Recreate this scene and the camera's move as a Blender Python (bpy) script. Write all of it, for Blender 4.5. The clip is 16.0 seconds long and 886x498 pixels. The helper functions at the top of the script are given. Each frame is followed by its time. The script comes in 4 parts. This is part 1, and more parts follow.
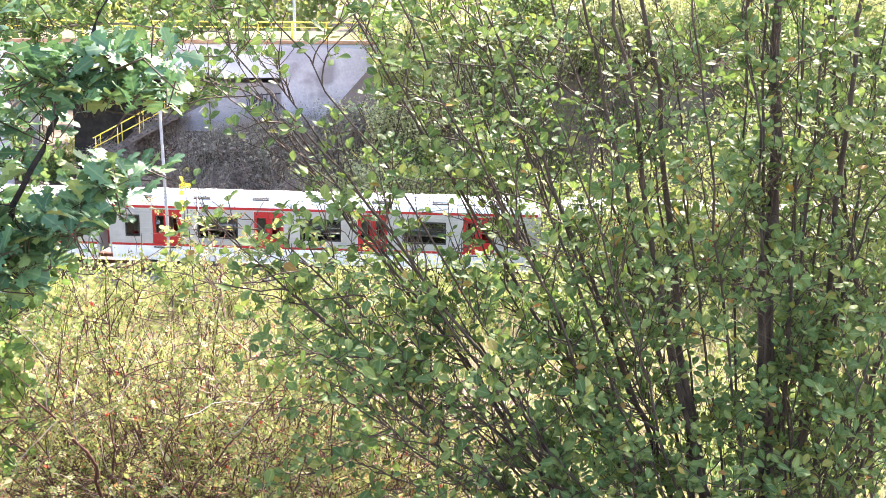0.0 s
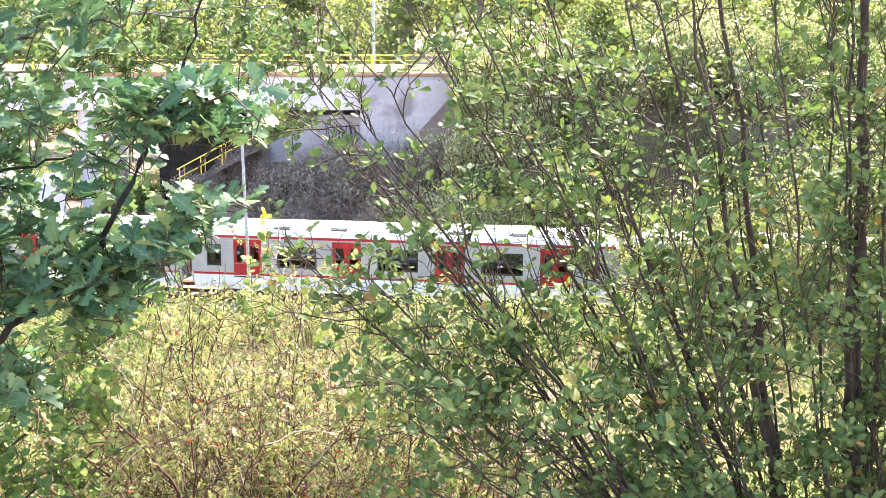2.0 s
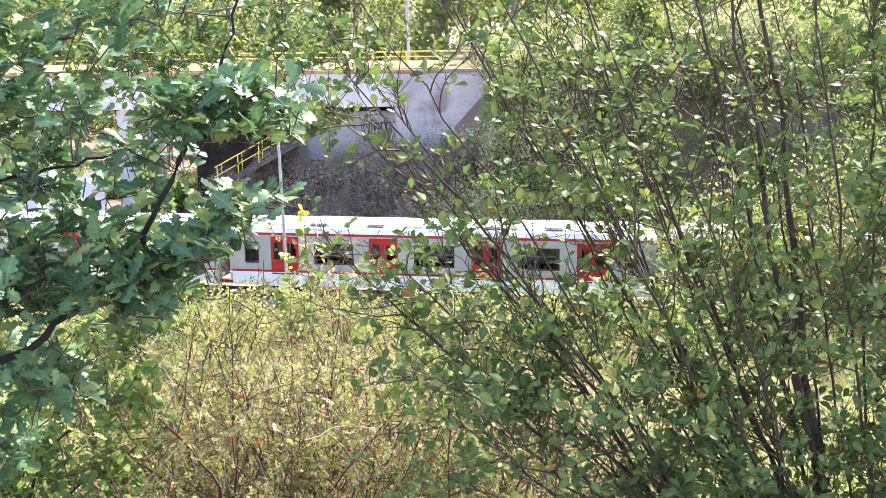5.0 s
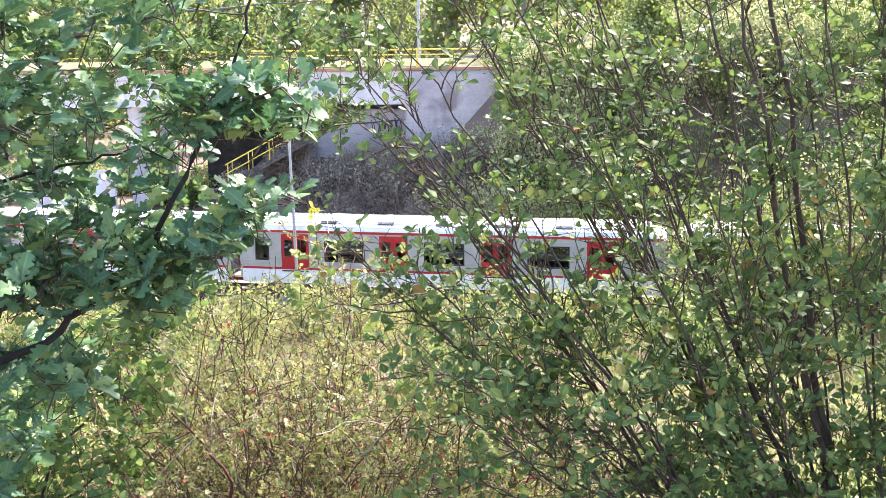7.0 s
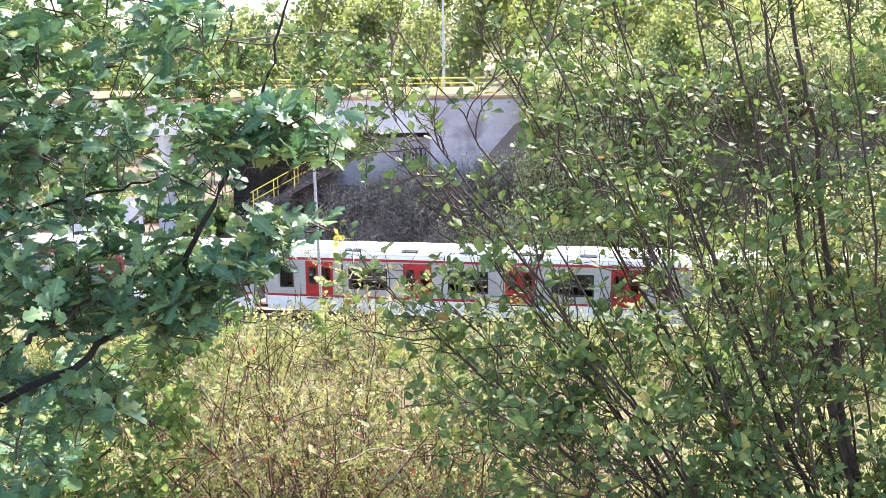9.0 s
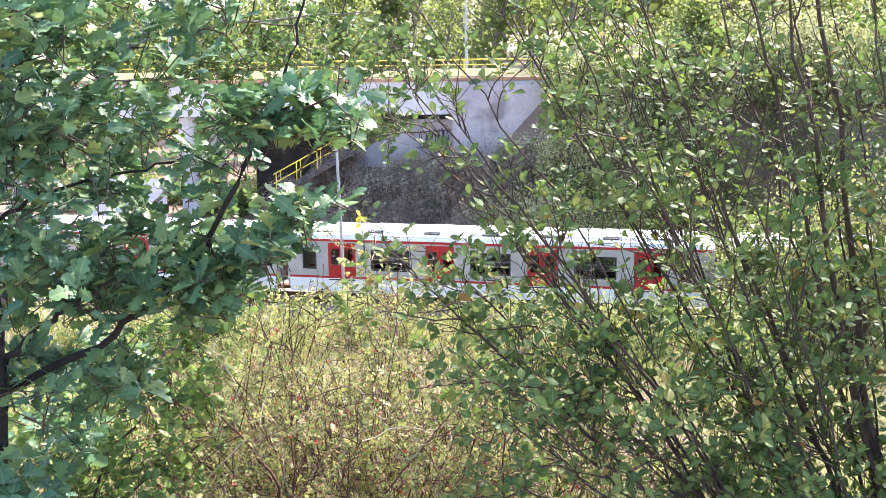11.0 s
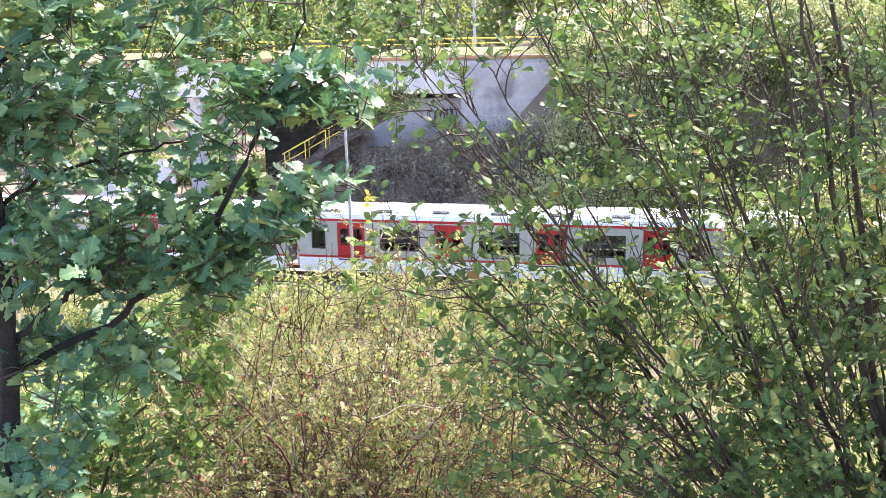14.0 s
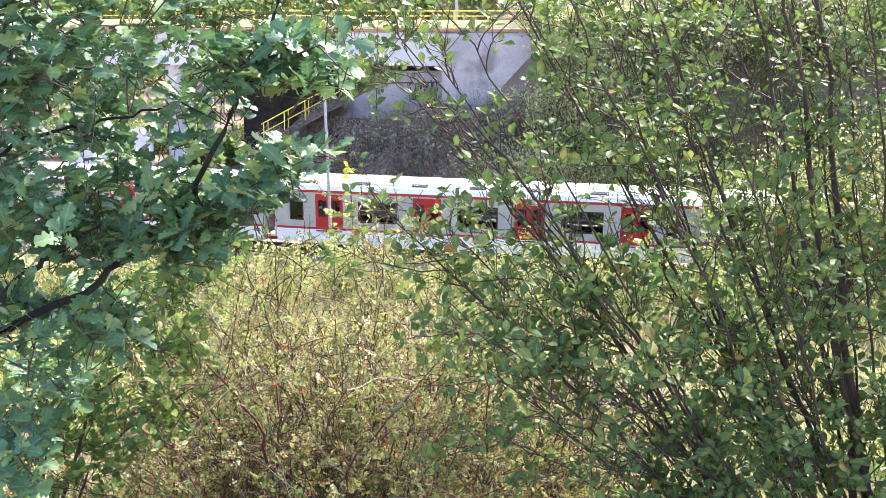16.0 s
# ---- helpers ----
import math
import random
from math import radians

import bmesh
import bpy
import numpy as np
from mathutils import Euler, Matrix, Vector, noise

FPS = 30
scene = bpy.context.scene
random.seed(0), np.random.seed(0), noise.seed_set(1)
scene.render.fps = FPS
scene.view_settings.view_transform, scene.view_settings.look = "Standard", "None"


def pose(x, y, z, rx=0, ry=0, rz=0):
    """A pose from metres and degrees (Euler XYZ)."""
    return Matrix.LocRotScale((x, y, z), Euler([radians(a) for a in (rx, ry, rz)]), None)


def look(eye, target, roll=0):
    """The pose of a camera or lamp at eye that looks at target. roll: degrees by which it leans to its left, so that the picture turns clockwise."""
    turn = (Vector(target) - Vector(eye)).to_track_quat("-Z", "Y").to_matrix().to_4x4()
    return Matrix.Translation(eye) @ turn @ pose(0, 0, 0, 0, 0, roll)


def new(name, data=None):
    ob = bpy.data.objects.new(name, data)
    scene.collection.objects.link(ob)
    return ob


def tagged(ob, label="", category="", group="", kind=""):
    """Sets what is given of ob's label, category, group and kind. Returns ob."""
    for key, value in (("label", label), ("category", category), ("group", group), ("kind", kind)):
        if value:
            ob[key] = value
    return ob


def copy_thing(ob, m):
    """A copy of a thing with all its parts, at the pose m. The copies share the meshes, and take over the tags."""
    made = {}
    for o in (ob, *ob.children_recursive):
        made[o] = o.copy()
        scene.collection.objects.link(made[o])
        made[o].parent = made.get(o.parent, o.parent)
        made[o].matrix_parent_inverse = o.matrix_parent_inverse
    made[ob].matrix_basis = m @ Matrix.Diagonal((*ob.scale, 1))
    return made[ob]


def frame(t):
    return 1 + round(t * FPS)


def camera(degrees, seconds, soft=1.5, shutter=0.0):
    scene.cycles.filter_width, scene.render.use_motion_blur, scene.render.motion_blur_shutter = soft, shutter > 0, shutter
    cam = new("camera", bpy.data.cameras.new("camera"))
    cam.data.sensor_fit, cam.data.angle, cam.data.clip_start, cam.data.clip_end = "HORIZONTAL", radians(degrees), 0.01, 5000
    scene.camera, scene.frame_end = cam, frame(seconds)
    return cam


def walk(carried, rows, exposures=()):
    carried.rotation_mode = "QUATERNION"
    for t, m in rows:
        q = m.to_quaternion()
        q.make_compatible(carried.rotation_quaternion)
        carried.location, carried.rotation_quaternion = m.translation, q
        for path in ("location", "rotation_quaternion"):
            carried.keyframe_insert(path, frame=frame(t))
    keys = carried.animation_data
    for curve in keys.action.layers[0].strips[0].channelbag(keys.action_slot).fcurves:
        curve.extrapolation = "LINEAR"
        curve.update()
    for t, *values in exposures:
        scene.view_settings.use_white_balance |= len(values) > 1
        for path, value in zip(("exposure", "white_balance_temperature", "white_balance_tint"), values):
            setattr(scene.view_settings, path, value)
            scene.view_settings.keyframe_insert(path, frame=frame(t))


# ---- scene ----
cam = camera(44.4, 16.0, 0.45)
EXPOSURE = 2.47
PATH = [
    (0, (0.088, -0.061, 11.225), (0.411, 1.868, 10.815), 0.5),
    (0.5, (0.09, -0.06, 11.224), (0.472, 1.855, 10.8), 0.5),
    (1, (0.089, -0.066, 11.227), (0.463, 1.858, 10.837), 0.2),
    (1.5, (0.082, -0.062, 11.227), (0.351, 1.886, 10.873), 0.0),
    (2, (0.075, -0.067, 11.229), (0.26, 1.893, 10.874), 0.1),
    (2.5, (0.075, -0.074, 11.231), (0.261, 1.887, 10.891), -0.7),
    (3, (0.071, -0.073, 11.232), (0.209, 1.89, 10.878), -0.9),
    (3.5, (0.076, -0.065, 11.229), (0.223, 1.89, 10.833), -0.1),
    (4, (0.072, -0.06, 11.231), (0.203, 1.903, 10.873), -1.0),
    (4.2, (0.071, -0.055, 11.229), (0.19, 1.909, 10.868), -0.8),
    (6.3, (0.068, -0.088, 11.224), (0.187, 1.875, 10.86), -0.7),
    (6.5, (0.068, -0.09, 11.225), (0.186, 1.871, 10.854), -0.9),
    (7, (0.064, -0.097, 11.226), (0.164, 1.867, 10.86), -0.7),
    (7.5, (0.065, -0.1, 11.226), (0.147, 1.865, 10.869), -0.9),
    (8, (0.061, -0.11, 11.228), (0.129, 1.859, 10.888), -1.1),
    (8.5, (0.061, -0.113, 11.228), (0.135, 1.855, 10.885), -0.8),
    (9, (0.059, -0.122, 11.231), (0.116, 1.852, 10.916), -0.7),
    (9.2, (0.056, -0.126, 11.229), (0.092, 1.849, 10.913), -0.9),
    (11.3, (0.065, -0.139, 11.226), (0.08, 1.828, 10.861), -0.8),
    (11.5, (0.066, -0.135, 11.224), (0.082, 1.829, 10.847), -0.8),
    (12, (0.066, -0.127, 11.222), (0.072, 1.837, 10.845), -1.1),
    (12.5, (0.065, -0.129, 11.221), (0.055, 1.833, 10.833), -1.2),
    (13, (0.064, -0.138, 11.222), (0.067, 1.825, 10.841), -1.1),
    (13.5, (0.064, -0.14, 11.223), (0.062, 1.825, 10.848), -0.9),
    (14, (0.065, -0.144, 11.223), (0.063, 1.819, 10.839), -1.1),
    (14.5, (0.066, -0.146, 11.224), (0.067, 1.819, 10.849), -1.3),
    (15, (0.065, -0.148, 11.224), (0.065, 1.815, 10.836), -1.1),
    (15.5, (0.064, -0.15, 11.221), (0.067, 1.808, 10.812), 0.0),
    (16, (0.065, -0.142, 11.221), (0.103, 1.81, 10.789), 0.1),
]
walk(cam, [(t, look(eye, target, roll)) for t, eye, target, roll in PATH], [(0.0, EXPOSURE + 0.42, 6880, 18), (3.5, EXPOSURE + 0.30, 6850, 18), (4.2, EXPOSURE + 0.18, 6800, 18), (6.5, EXPOSURE, 6500, 18), (16.0, EXPOSURE, 6470, 18)])

# ---- world and sun ----
SUN_AZIMUTH, SUN_HEIGHT = 42.0, 47.0
world = bpy.data.worlds.new("world")
scene.world = world
world.use_nodes = True
wn = world.node_tree.nodes
sky = wn.new("ShaderNodeTexSky")
sky.sky_type, sky.sun_disc = "NISHITA", False
sky.sun_elevation, sky.sun_rotation = radians(SUN_HEIGHT), radians(SUN_AZIMUTH)
sky.dust_density = 2.0
wn["Background"].inputs["Strength"].default_value = 0.125
world.node_tree.links.new(sky.outputs[0], wn["Background"].inputs["Color"])
sun_data = bpy.data.lights.new("sun", "SUN")
sun_data.energy, sun_data.angle, sun_data.color = 3.7, radians(1.5), (1.0, 0.94, 0.84)
sun = new("sun", sun_data)
sun_dir = Vector((math.sin(radians(SUN_AZIMUTH)) * math.cos(radians(SUN_HEIGHT)), math.cos(radians(SUN_AZIMUTH)) * math.cos(radians(SUN_HEIGHT)), math.sin(radians(SUN_HEIGHT))))
sun.matrix_world = look(tuple(sun_dir * 100), (0, 0, 0))


# ---- materials ----
def nodes_of(name):
    m = bpy.data.materials.new(name)
    m.use_nodes = True
    nt = m.node_tree
    return m, nt, nt.nodes["Principled BSDF"], nt.nodes["Material Output"]


def ramp(nt, source, stops):
    r = nt.nodes.new("ShaderNodeValToRGB")
    while len(r.color_ramp.elements) < len(stops):
        r.color_ramp.elements.new(0.5)
    for e, (p, c) in zip(r.color_ramp.elements, stops):
        e.position, e.color = p, (*c, 1)
    nt.links.new(source, r.inputs[0])
    return r.outputs[0]


def noise_out(nt, scale, detail=4.0, space="Object"):
    tc = nt.nodes.new("ShaderNodeTexCoord")
    n = nt.nodes.new("ShaderNodeTexNoise")
    n.inputs["Scale"].default_value, n.inputs["Detail"].default_value = scale, detail
    nt.links.new(tc.outputs[space], n.inputs["Vector"])
    return n.outputs[0]


def mixed(nt, a, b, fac, mode="MIX"):
    m = nt.nodes.new("ShaderNodeMix")
    m.data_type, m.blend_type = "RGBA", mode
    for sock, v in ((m.inputs[0], fac), (m.inputs[6], a), (m.inputs[7], b)):
        if isinstance(v, (float, int)):
            sock.default_value = v
        elif isinstance(v, tuple):
            sock.default_value = (*v, 1)
        else:
            nt.links.new(v, sock)
    return m.outputs[2]


def surface(name, dark, light, big=1.5, fine=30.0, rough=0.8, metal=0.0, bump=0.3, stain=None, stain_scale=0.6, grain=0.6):
    """A weathered surface: colour varied at two scales, with fine relief."""
    m, nt, p, out = nodes_of(name)
    c = ramp(nt, noise_out(nt, big, 5), [(0.3, dark), (0.7, light)])
    g = ramp(nt, noise_out(nt, fine, 6), [(0.3, (0.72, 0.72, 0.72)), (0.7, (1.0, 1.0, 1.0))])
    c = mixed(nt, c, g, grain, "MULTIPLY")
    if stain:
        f = ramp(nt, noise_out(nt, stain_scale, 8), [(0.52, (0, 0, 0)), (0.68, (0.75, 0.75, 0.75))])
        c = mixed(nt, c, stain, f)
    nt.links.new(c, p.inputs["Base Color"])
    p.inputs["Roughness"].default_value, p.inputs["Metallic"].default_value = rough, metal
    if bump:
        b = nt.nodes.new("ShaderNodeBump")
        b.inputs["Strength"].default_value, b.inputs["Distance"].default_value = bump, 0.02
        nt.links.new(noise_out(nt, fine, 6), b.inputs["Height"])
        nt.links.new(b.outputs[0], p.inputs["Normal"])
    return m


def leaf_material(name, stops, back, rough=0.42, see=0.35, single=False, gloss=0.2):
    """Leaf tissue: shade varies from leaf to leaf, light shines through it."""
    m, nt, p, out = nodes_of(name)
    if single:
        r = nt.nodes.new("ShaderNodeObjectInfo").outputs["Random"]
    else:
        r = nt.nodes.new("ShaderNodeNewGeometry").outputs["Random Per Island"]
    c = ramp(nt, r, stops)
    v = ramp(nt, noise_out(nt, 38.0, 3), [(0.3, (0.78, 0.78, 0.78)), (0.7, (1.08, 1.08, 1.08))])
    c = mixed(nt, c, v, 0.7, "MULTIPLY")
    at = nt.nodes.new("ShaderNodeAttribute")
    at.attribute_name = "rib"
    c = mixed(nt, c, mixed(nt, c, (0.42, 0.46, 0.24), 0.24), ramp(nt, at.outputs["Fac"], [(0.80, (0, 0, 0)), (0.95, (1, 1, 1))]))
    nt.links.new(c, p.inputs["Base Color"])
    p.inputs["Roughness"].default_value = rough
    p.inputs["Specular IOR Level"].default_value = gloss
    t = nt.nodes.new("ShaderNodeBsdfTranslucent")
    nt.links.new(mixed(nt, c, back, 0.5), t.inputs["Color"])
    s = nt.nodes.new("ShaderNodeMixShader")
    s.inputs[0].default_value = see
    nt.links.new(p.outputs[0], s.inputs[1])
    nt.links.new(t.outputs[0], s.inputs[2])
    nt.links.new(s.outputs[0], out.inputs["Surface"])
    return m


OAK = [(0.0, (0.050, 0.130, 0.075)), (0.45, (0.092, 0.200, 0.098)), (0.85, (0.165, 0.280, 0.108)), (1.0, (0.30, 0.36, 0.12))]
WILLOW = [(0.0, (0.054, 0.108, 0.038)), (0.5, (0.102, 0.172, 0.056)), (0.90, (0.195, 0.250, 0.078)), (0.985, (0.26, 0.24, 0.06)), (1.0, (0.36, 0.15, 0.05))]
mat_oak = leaf_material("oak_leaf", OAK, (0.13, 0.27, 0.08), 0.48, 0.22, False, 0.42)
mat_oak_one = leaf_material("oak_leaf_single", OAK, (0.13, 0.27, 0.08), 0.48, 0.22, True, 0.42)
mat_willow = leaf_material("willow_leaf", WILLOW, (0.22, 0.34, 0.06), 0.55, 0.30)
mat_willow_one = leaf_material("willow_leaf_single", WILLOW, (0.22, 0.34, 0.06), 0.55, 0.30, True)
mat_rose = leaf_material("rose_leaf", [(0.0, (0.042, 0.072, 0.024)), (0.35, (0.110, 0.170, 0.048)), (0.68, (0.26, 0.30, 0.09)), (0.82, (0.42, 0.38, 0.22)), (0.90, (0.32, 0.15, 0.09)), (1.0, (0.38, 0.07, 0.05))], (0.38, 0.38, 0.13), 0.45, 0.4)
mat_aspen = leaf_material("aspen_leaf", [(0.0, (0.05, 0.11, 0.04)), (0.6, (0.10, 0.18, 0.06)), (1.0, (0.22, 0.29, 0.08))], (0.19, 0.29, 0.08), 0.45, 0.32)
mat_low = leaf_material("undergrowth_leaf", [(0.0, (0.062, 0.138, 0.050)), (0.6, (0.138, 0.240, 0.070)), (1.0, (0.29, 0.38, 0.10))], (0.28, 0.42, 0.08), 0.5, 0.35)
mat_yellow = leaf_material("yellow_leaf", [(0.0, (0.55, 0.50, 0.04)), (1.0, (0.70, 0.66, 0.08))], (0.75, 0.70, 0.08), 0.5, 0.45)
mat_lime = leaf_material("weed_leaf", [(0.0, (0.14, 0.21, 0.055)), (0.5, (0.275, 0.33, 0.090)), (1.0, (0.46, 0.42, 0.22))], (0.43, 0.47, 0.15), 0.55, 0.42)
mat_dry = leaf_material("dry_grass", [(0.0, (0.20, 0.15, 0.09)), (0.5, (0.38, 0.32, 0.19)), (1.0, (0.55, 0.50, 0.32))], (0.5, 0.45, 0.25), 0.7, 0.3)
mat_dusk = leaf_material("embankment_brush", [(0.0, (0.17, 0.14, 0.135)), (0.6, (0.30, 0.25, 0.24)), (1.0, (0.38, 0.36, 0.24))], (0.34, 0.30, 0.22), 0.8, 0.25)
mat_sage = leaf_material("sage_leaf", [(0.0, (0.17, 0.17, 0.15)), (0.6, (0.28, 0.265, 0.23)), (1.0, (0.38, 0.37, 0.29))], (0.36, 0.36, 0.24), 0.7, 0.25)
# leaf green lightened to pass for sun on bushes in the bridge's shade
mat_sun_pale = leaf_material("sun_pale_leaf", [(0.0, (0.22, 0.26, 0.10)), (0.5, (0.42, 0.45, 0.22)), (1.0, (0.66, 0.64, 0.44))], (0.55, 0.58, 0.24), 0.6, 0.4)
mat_far = leaf_material("far_foliage", [(0.0, (0.055, 0.095, 0.035)), (0.5, (0.11, 0.16, 0.05)), (1.0, (0.21, 0.24, 0.08))], (0.32, 0.38, 0.09), 0.6, 0.5)
mat_oak_bark = surface("oak_bark", (0.009, 0.008, 0.008), (0.032, 0.028, 0.026), 12, 90, 0.9, 0, 0.8)
mat_willow_bark = surface("willow_bark", (0.036, 0.026, 0.020), (0.095, 0.070, 0.052), 9, 80, 0.85, 0, 0.6)
mat_twig = surface("young_twig", (0.038, 0.026, 0.020), (0.090, 0.062, 0.044), 15, 90, 0.75, 0, 0.2)
mat_rose_stem = surface("rose_stem", (0.042, 0.016, 0.013), (0.115, 0.044, 0.032), 15, 90, 0.75, 0, 0.2)
mat_grey_bark = surface("grey_bark", (0.16, 0.14, 0.12), (0.30, 0.27, 0.23), 8, 70, 0.85, 0, 0.5)
mat_straw = surface("dead_twig", (0.26, 0.215, 0.19), (0.44, 0.38, 0.35), 15, 90, 0.8, 0, 0.2)
mat_hip = surface("rose_hip", (0.45, 0.03, 0.02), (0.60, 0.08, 0.03), 30, 90, 0.3, 0, 0.0)
mat_ground = surface("slope_soil", (0.11, 0.08, 0.06), (0.24, 0.175, 0.135), 0.25, 6, 0.95, 0, 0.8, (0.13, 0.14, 0.05), 0.12)
mat_ballast = surface("ballast", (0.17, 0.14, 0.12), (0.34, 0.30, 0.27), 0.9, 14, 0.95, 0, 1.0)
mat_path = surface("service_path_concrete", (0.36, 0.34, 0.34), (0.50, 0.48, 0.47), 0.5, 9, 0.9, 0, 0.4)
mat_rail = surface("rusty_rail", (0.10, 0.045, 0.030), (0.20, 0.10, 0.07), 2, 40, 0.6, 0.4, 0.2)
mat_railtop = surface("polished_rail_head", (0.45, 0.43, 0.42), (0.60, 0.58, 0.57), 2, 40, 0.25, 0.9, 0.05)
mat_sleeper = surface("sleeper_concrete", (0.24, 0.21, 0.19), (0.36, 0.33, 0.30), 2, 20, 0.9, 0, 0.4)
mat_silver = surface("silver_paint", (0.36, 0.37, 0.39), (0.45, 0.46, 0.48), 0.8, 5, 0.38, 0.3, 0.0, (0.30, 0.30, 0.31), 0.9, 0.25)
mat_white = surface("white_paint", (0.80, 0.80, 0.80), (0.86, 0.86, 0.86), 0.7, 10, 0.45, 0, 0.03, (0.66, 0.64, 0.62), 1.1, 0.2)
mat_red = surface("red_paint", (0.36, 0.006, 0.014), (0.45, 0.010, 0.022), 0.9, 10, 0.35, 0, 0.0, grain=0.25)
# train underframe; also the sheet that paints the shade under the bridge
mat_black = surface("underframe_and_shade_black", (0.020, 0.019, 0.018), (0.060, 0.055, 0.050), 3, 30, 0.8, 0, 0.3)
mat_rubber = surface("window_rubber", (0.015, 0.015, 0.016), (0.03, 0.03, 0.03), 8, 60, 0.6, 0, 0.05)
mat_inside = surface("carriage_interior", (0.20, 0.19, 0.18), (0.30, 0.29, 0.27), 1.5, 20, 0.7, 0, 0.05)
mat_concrete = surface("bridge_concrete", (0.54, 0.53, 0.55), (0.68, 0.67, 0.69), 0.35, 8, 0.85, 0, 0.3, (0.40, 0.38, 0.38), 0.5)
mat_wall = surface("abutment_concrete", (0.36, 0.34, 0.37), (0.54, 0.51, 0.53), 0.5, 8, 0.9, 0, 0.4, (0.17, 0.15, 0.155), 0.7)
mat_yellowpaint = surface("yellow_railing_paint", (0.72, 0.56, 0.06), (0.82, 0.68, 0.12), 1.2, 20, 0.5, 0, 0.05)
mat_panel = surface("pale_yellow_panel", (0.88, 0.76, 0.38), (0.92, 0.83, 0.50), 0.8, 10, 0.6, 0, 0.05)
mat_rustedge = surface("rust_stained_kerb", (0.30, 0.15, 0.08), (0.48, 0.30, 0.18), 0.8, 14, 0.8, 0, 0.2)
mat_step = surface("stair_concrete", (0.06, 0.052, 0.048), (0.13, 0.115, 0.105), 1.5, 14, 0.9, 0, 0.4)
mat_zinc = surface("galvanised_steel", (0.34, 0.36, 0.39), (0.46, 0.48, 0.52), 3, 30, 0.45, 0.5, 0.05)
mat_ink = surface("black_spray_paint", (0.02, 0.02, 0.03), (0.05, 0.04, 0.08), 6, 40, 0.6, 0, 0.0)
mat_blue = surface("pale_blue_paint", (0.45, 0.55, 0.68), (0.62, 0.68, 0.76), 2, 20, 0.7, 0, 0.1)
mat_asphalt = surface("asphalt", (0.045, 0.045, 0.048), (0.07, 0.07, 0.07), 1, 30, 0.9, 0, 0.3)


def glass_material():
    m, nt, p, out = nodes_of("window_glass")
    p.inputs["Base Color"].default_value = (0.75, 0.80, 0.80, 1)
    p.inputs["Roughness"].default_value = 0.03
    p.inputs["Transmission Weight"].default_value = 1.0
    p.inputs["IOR"].default_value = 1.2
    return m


mat_glass = glass_material()


# ---- building helpers ----
def part(name, bm, material, parent=None, label=""):
    me = bpy.data.meshes.new(name)
    bm.to_mesh(me)
    bm.free()
    me.materials.append(material)
    ob = new(name, me)
    if parent:
        ob.parent = parent
    if label:
        tagged(ob, label)
    return ob


def mark_ribs(me):
    """Marks the midrib of each leaf: every third vertex of the leaf shapes."""
    rib = me.attributes.new("rib", "FLOAT", "POINT")
    rib.data.foreach_set("value", (np.arange(len(me.vertices)) % 3 == 0).astype(np.float32))


def arrays(name, verts, faces, material, parent=None, smooth=False):
    me = bpy.data.meshes.new(name)
    verts = np.asarray(verts, dtype=np.float32)
    faces = np.asarray(faces, dtype=np.int32)
    n, k = faces.shape
    me.vertices.add(len(verts))
    me.vertices.foreach_set("co", verts.ravel())
    me.loops.add(n * k)
    me.loops.foreach_set("vertex_index", faces.ravel())
    me.polygons.add(n)
    me.polygons.foreach_set("loop_start", np.arange(0, n * k, k, dtype=np.int32))
    me.polygons.foreach_set("loop_total", np.full(n, k, dtype=np.int32))
    if smooth:
        me.polygons.foreach_set("use_smooth", np.ones(n, dtype=bool))
    me.update(calc_edges=True)
    me.validate()
    me.materials.append(material)
    ob = new(name, me)
    if parent:
        ob.parent = parent
    return ob


def empty(name, at=(0, 0, 0), heading=0.0):
    ob = new(name)
    ob.matrix_world = pose(*at, 0, 0, heading)
    return ob


def box(bm, x0, x1, y0, y1, z0, z1):
    v = [bm.verts.new((x, y, z)) for x in (x0, x1) for y in (y0, y1) for z in (z0, z1)]
    for f in ((0, 1, 3, 2), (4, 6, 7, 5), (0, 4, 5, 1), (2, 3, 7, 6), (0, 2, 6, 4), (1, 5, 7, 3)):
        bm.faces.new([v[i] for i in f])
    return bm


def block(x0, x1, y0, y1, z0, z1, edge=0.0):
    bm = box(bmesh.new(), x0, x1, y0, y1, z0, z1)
    if edge:
        bmesh.ops.bevel(bm, geom=bm.edges[:], offset=edge, segments=2, affect="EDGES", profile=0.5)
    return bm


def extruded(points, a, b, axis="x"):
    """A closed outline drawn across the axis, drawn out from a to b."""
    bm = bmesh.new()
    turn = (lambda t, u, w: (t, u, w)) if axis == "x" else (lambda t, u, w: (u, t, w))
    one = [bm.verts.new(turn(a, u, w)) for u, w in points]
    two = [bm.verts.new(turn(b, u, w)) for u, w in points]
    n = len(points)
    for i in range(n):
        bm.faces.new((one[i], one[(i + 1) % n], two[(i + 1) % n], two[i]))
    bm.faces.new(one[::-1])
    bm.faces.new(two)
    bmesh.ops.recalc_face_normals(bm, faces=bm.faces[:])
    return bm


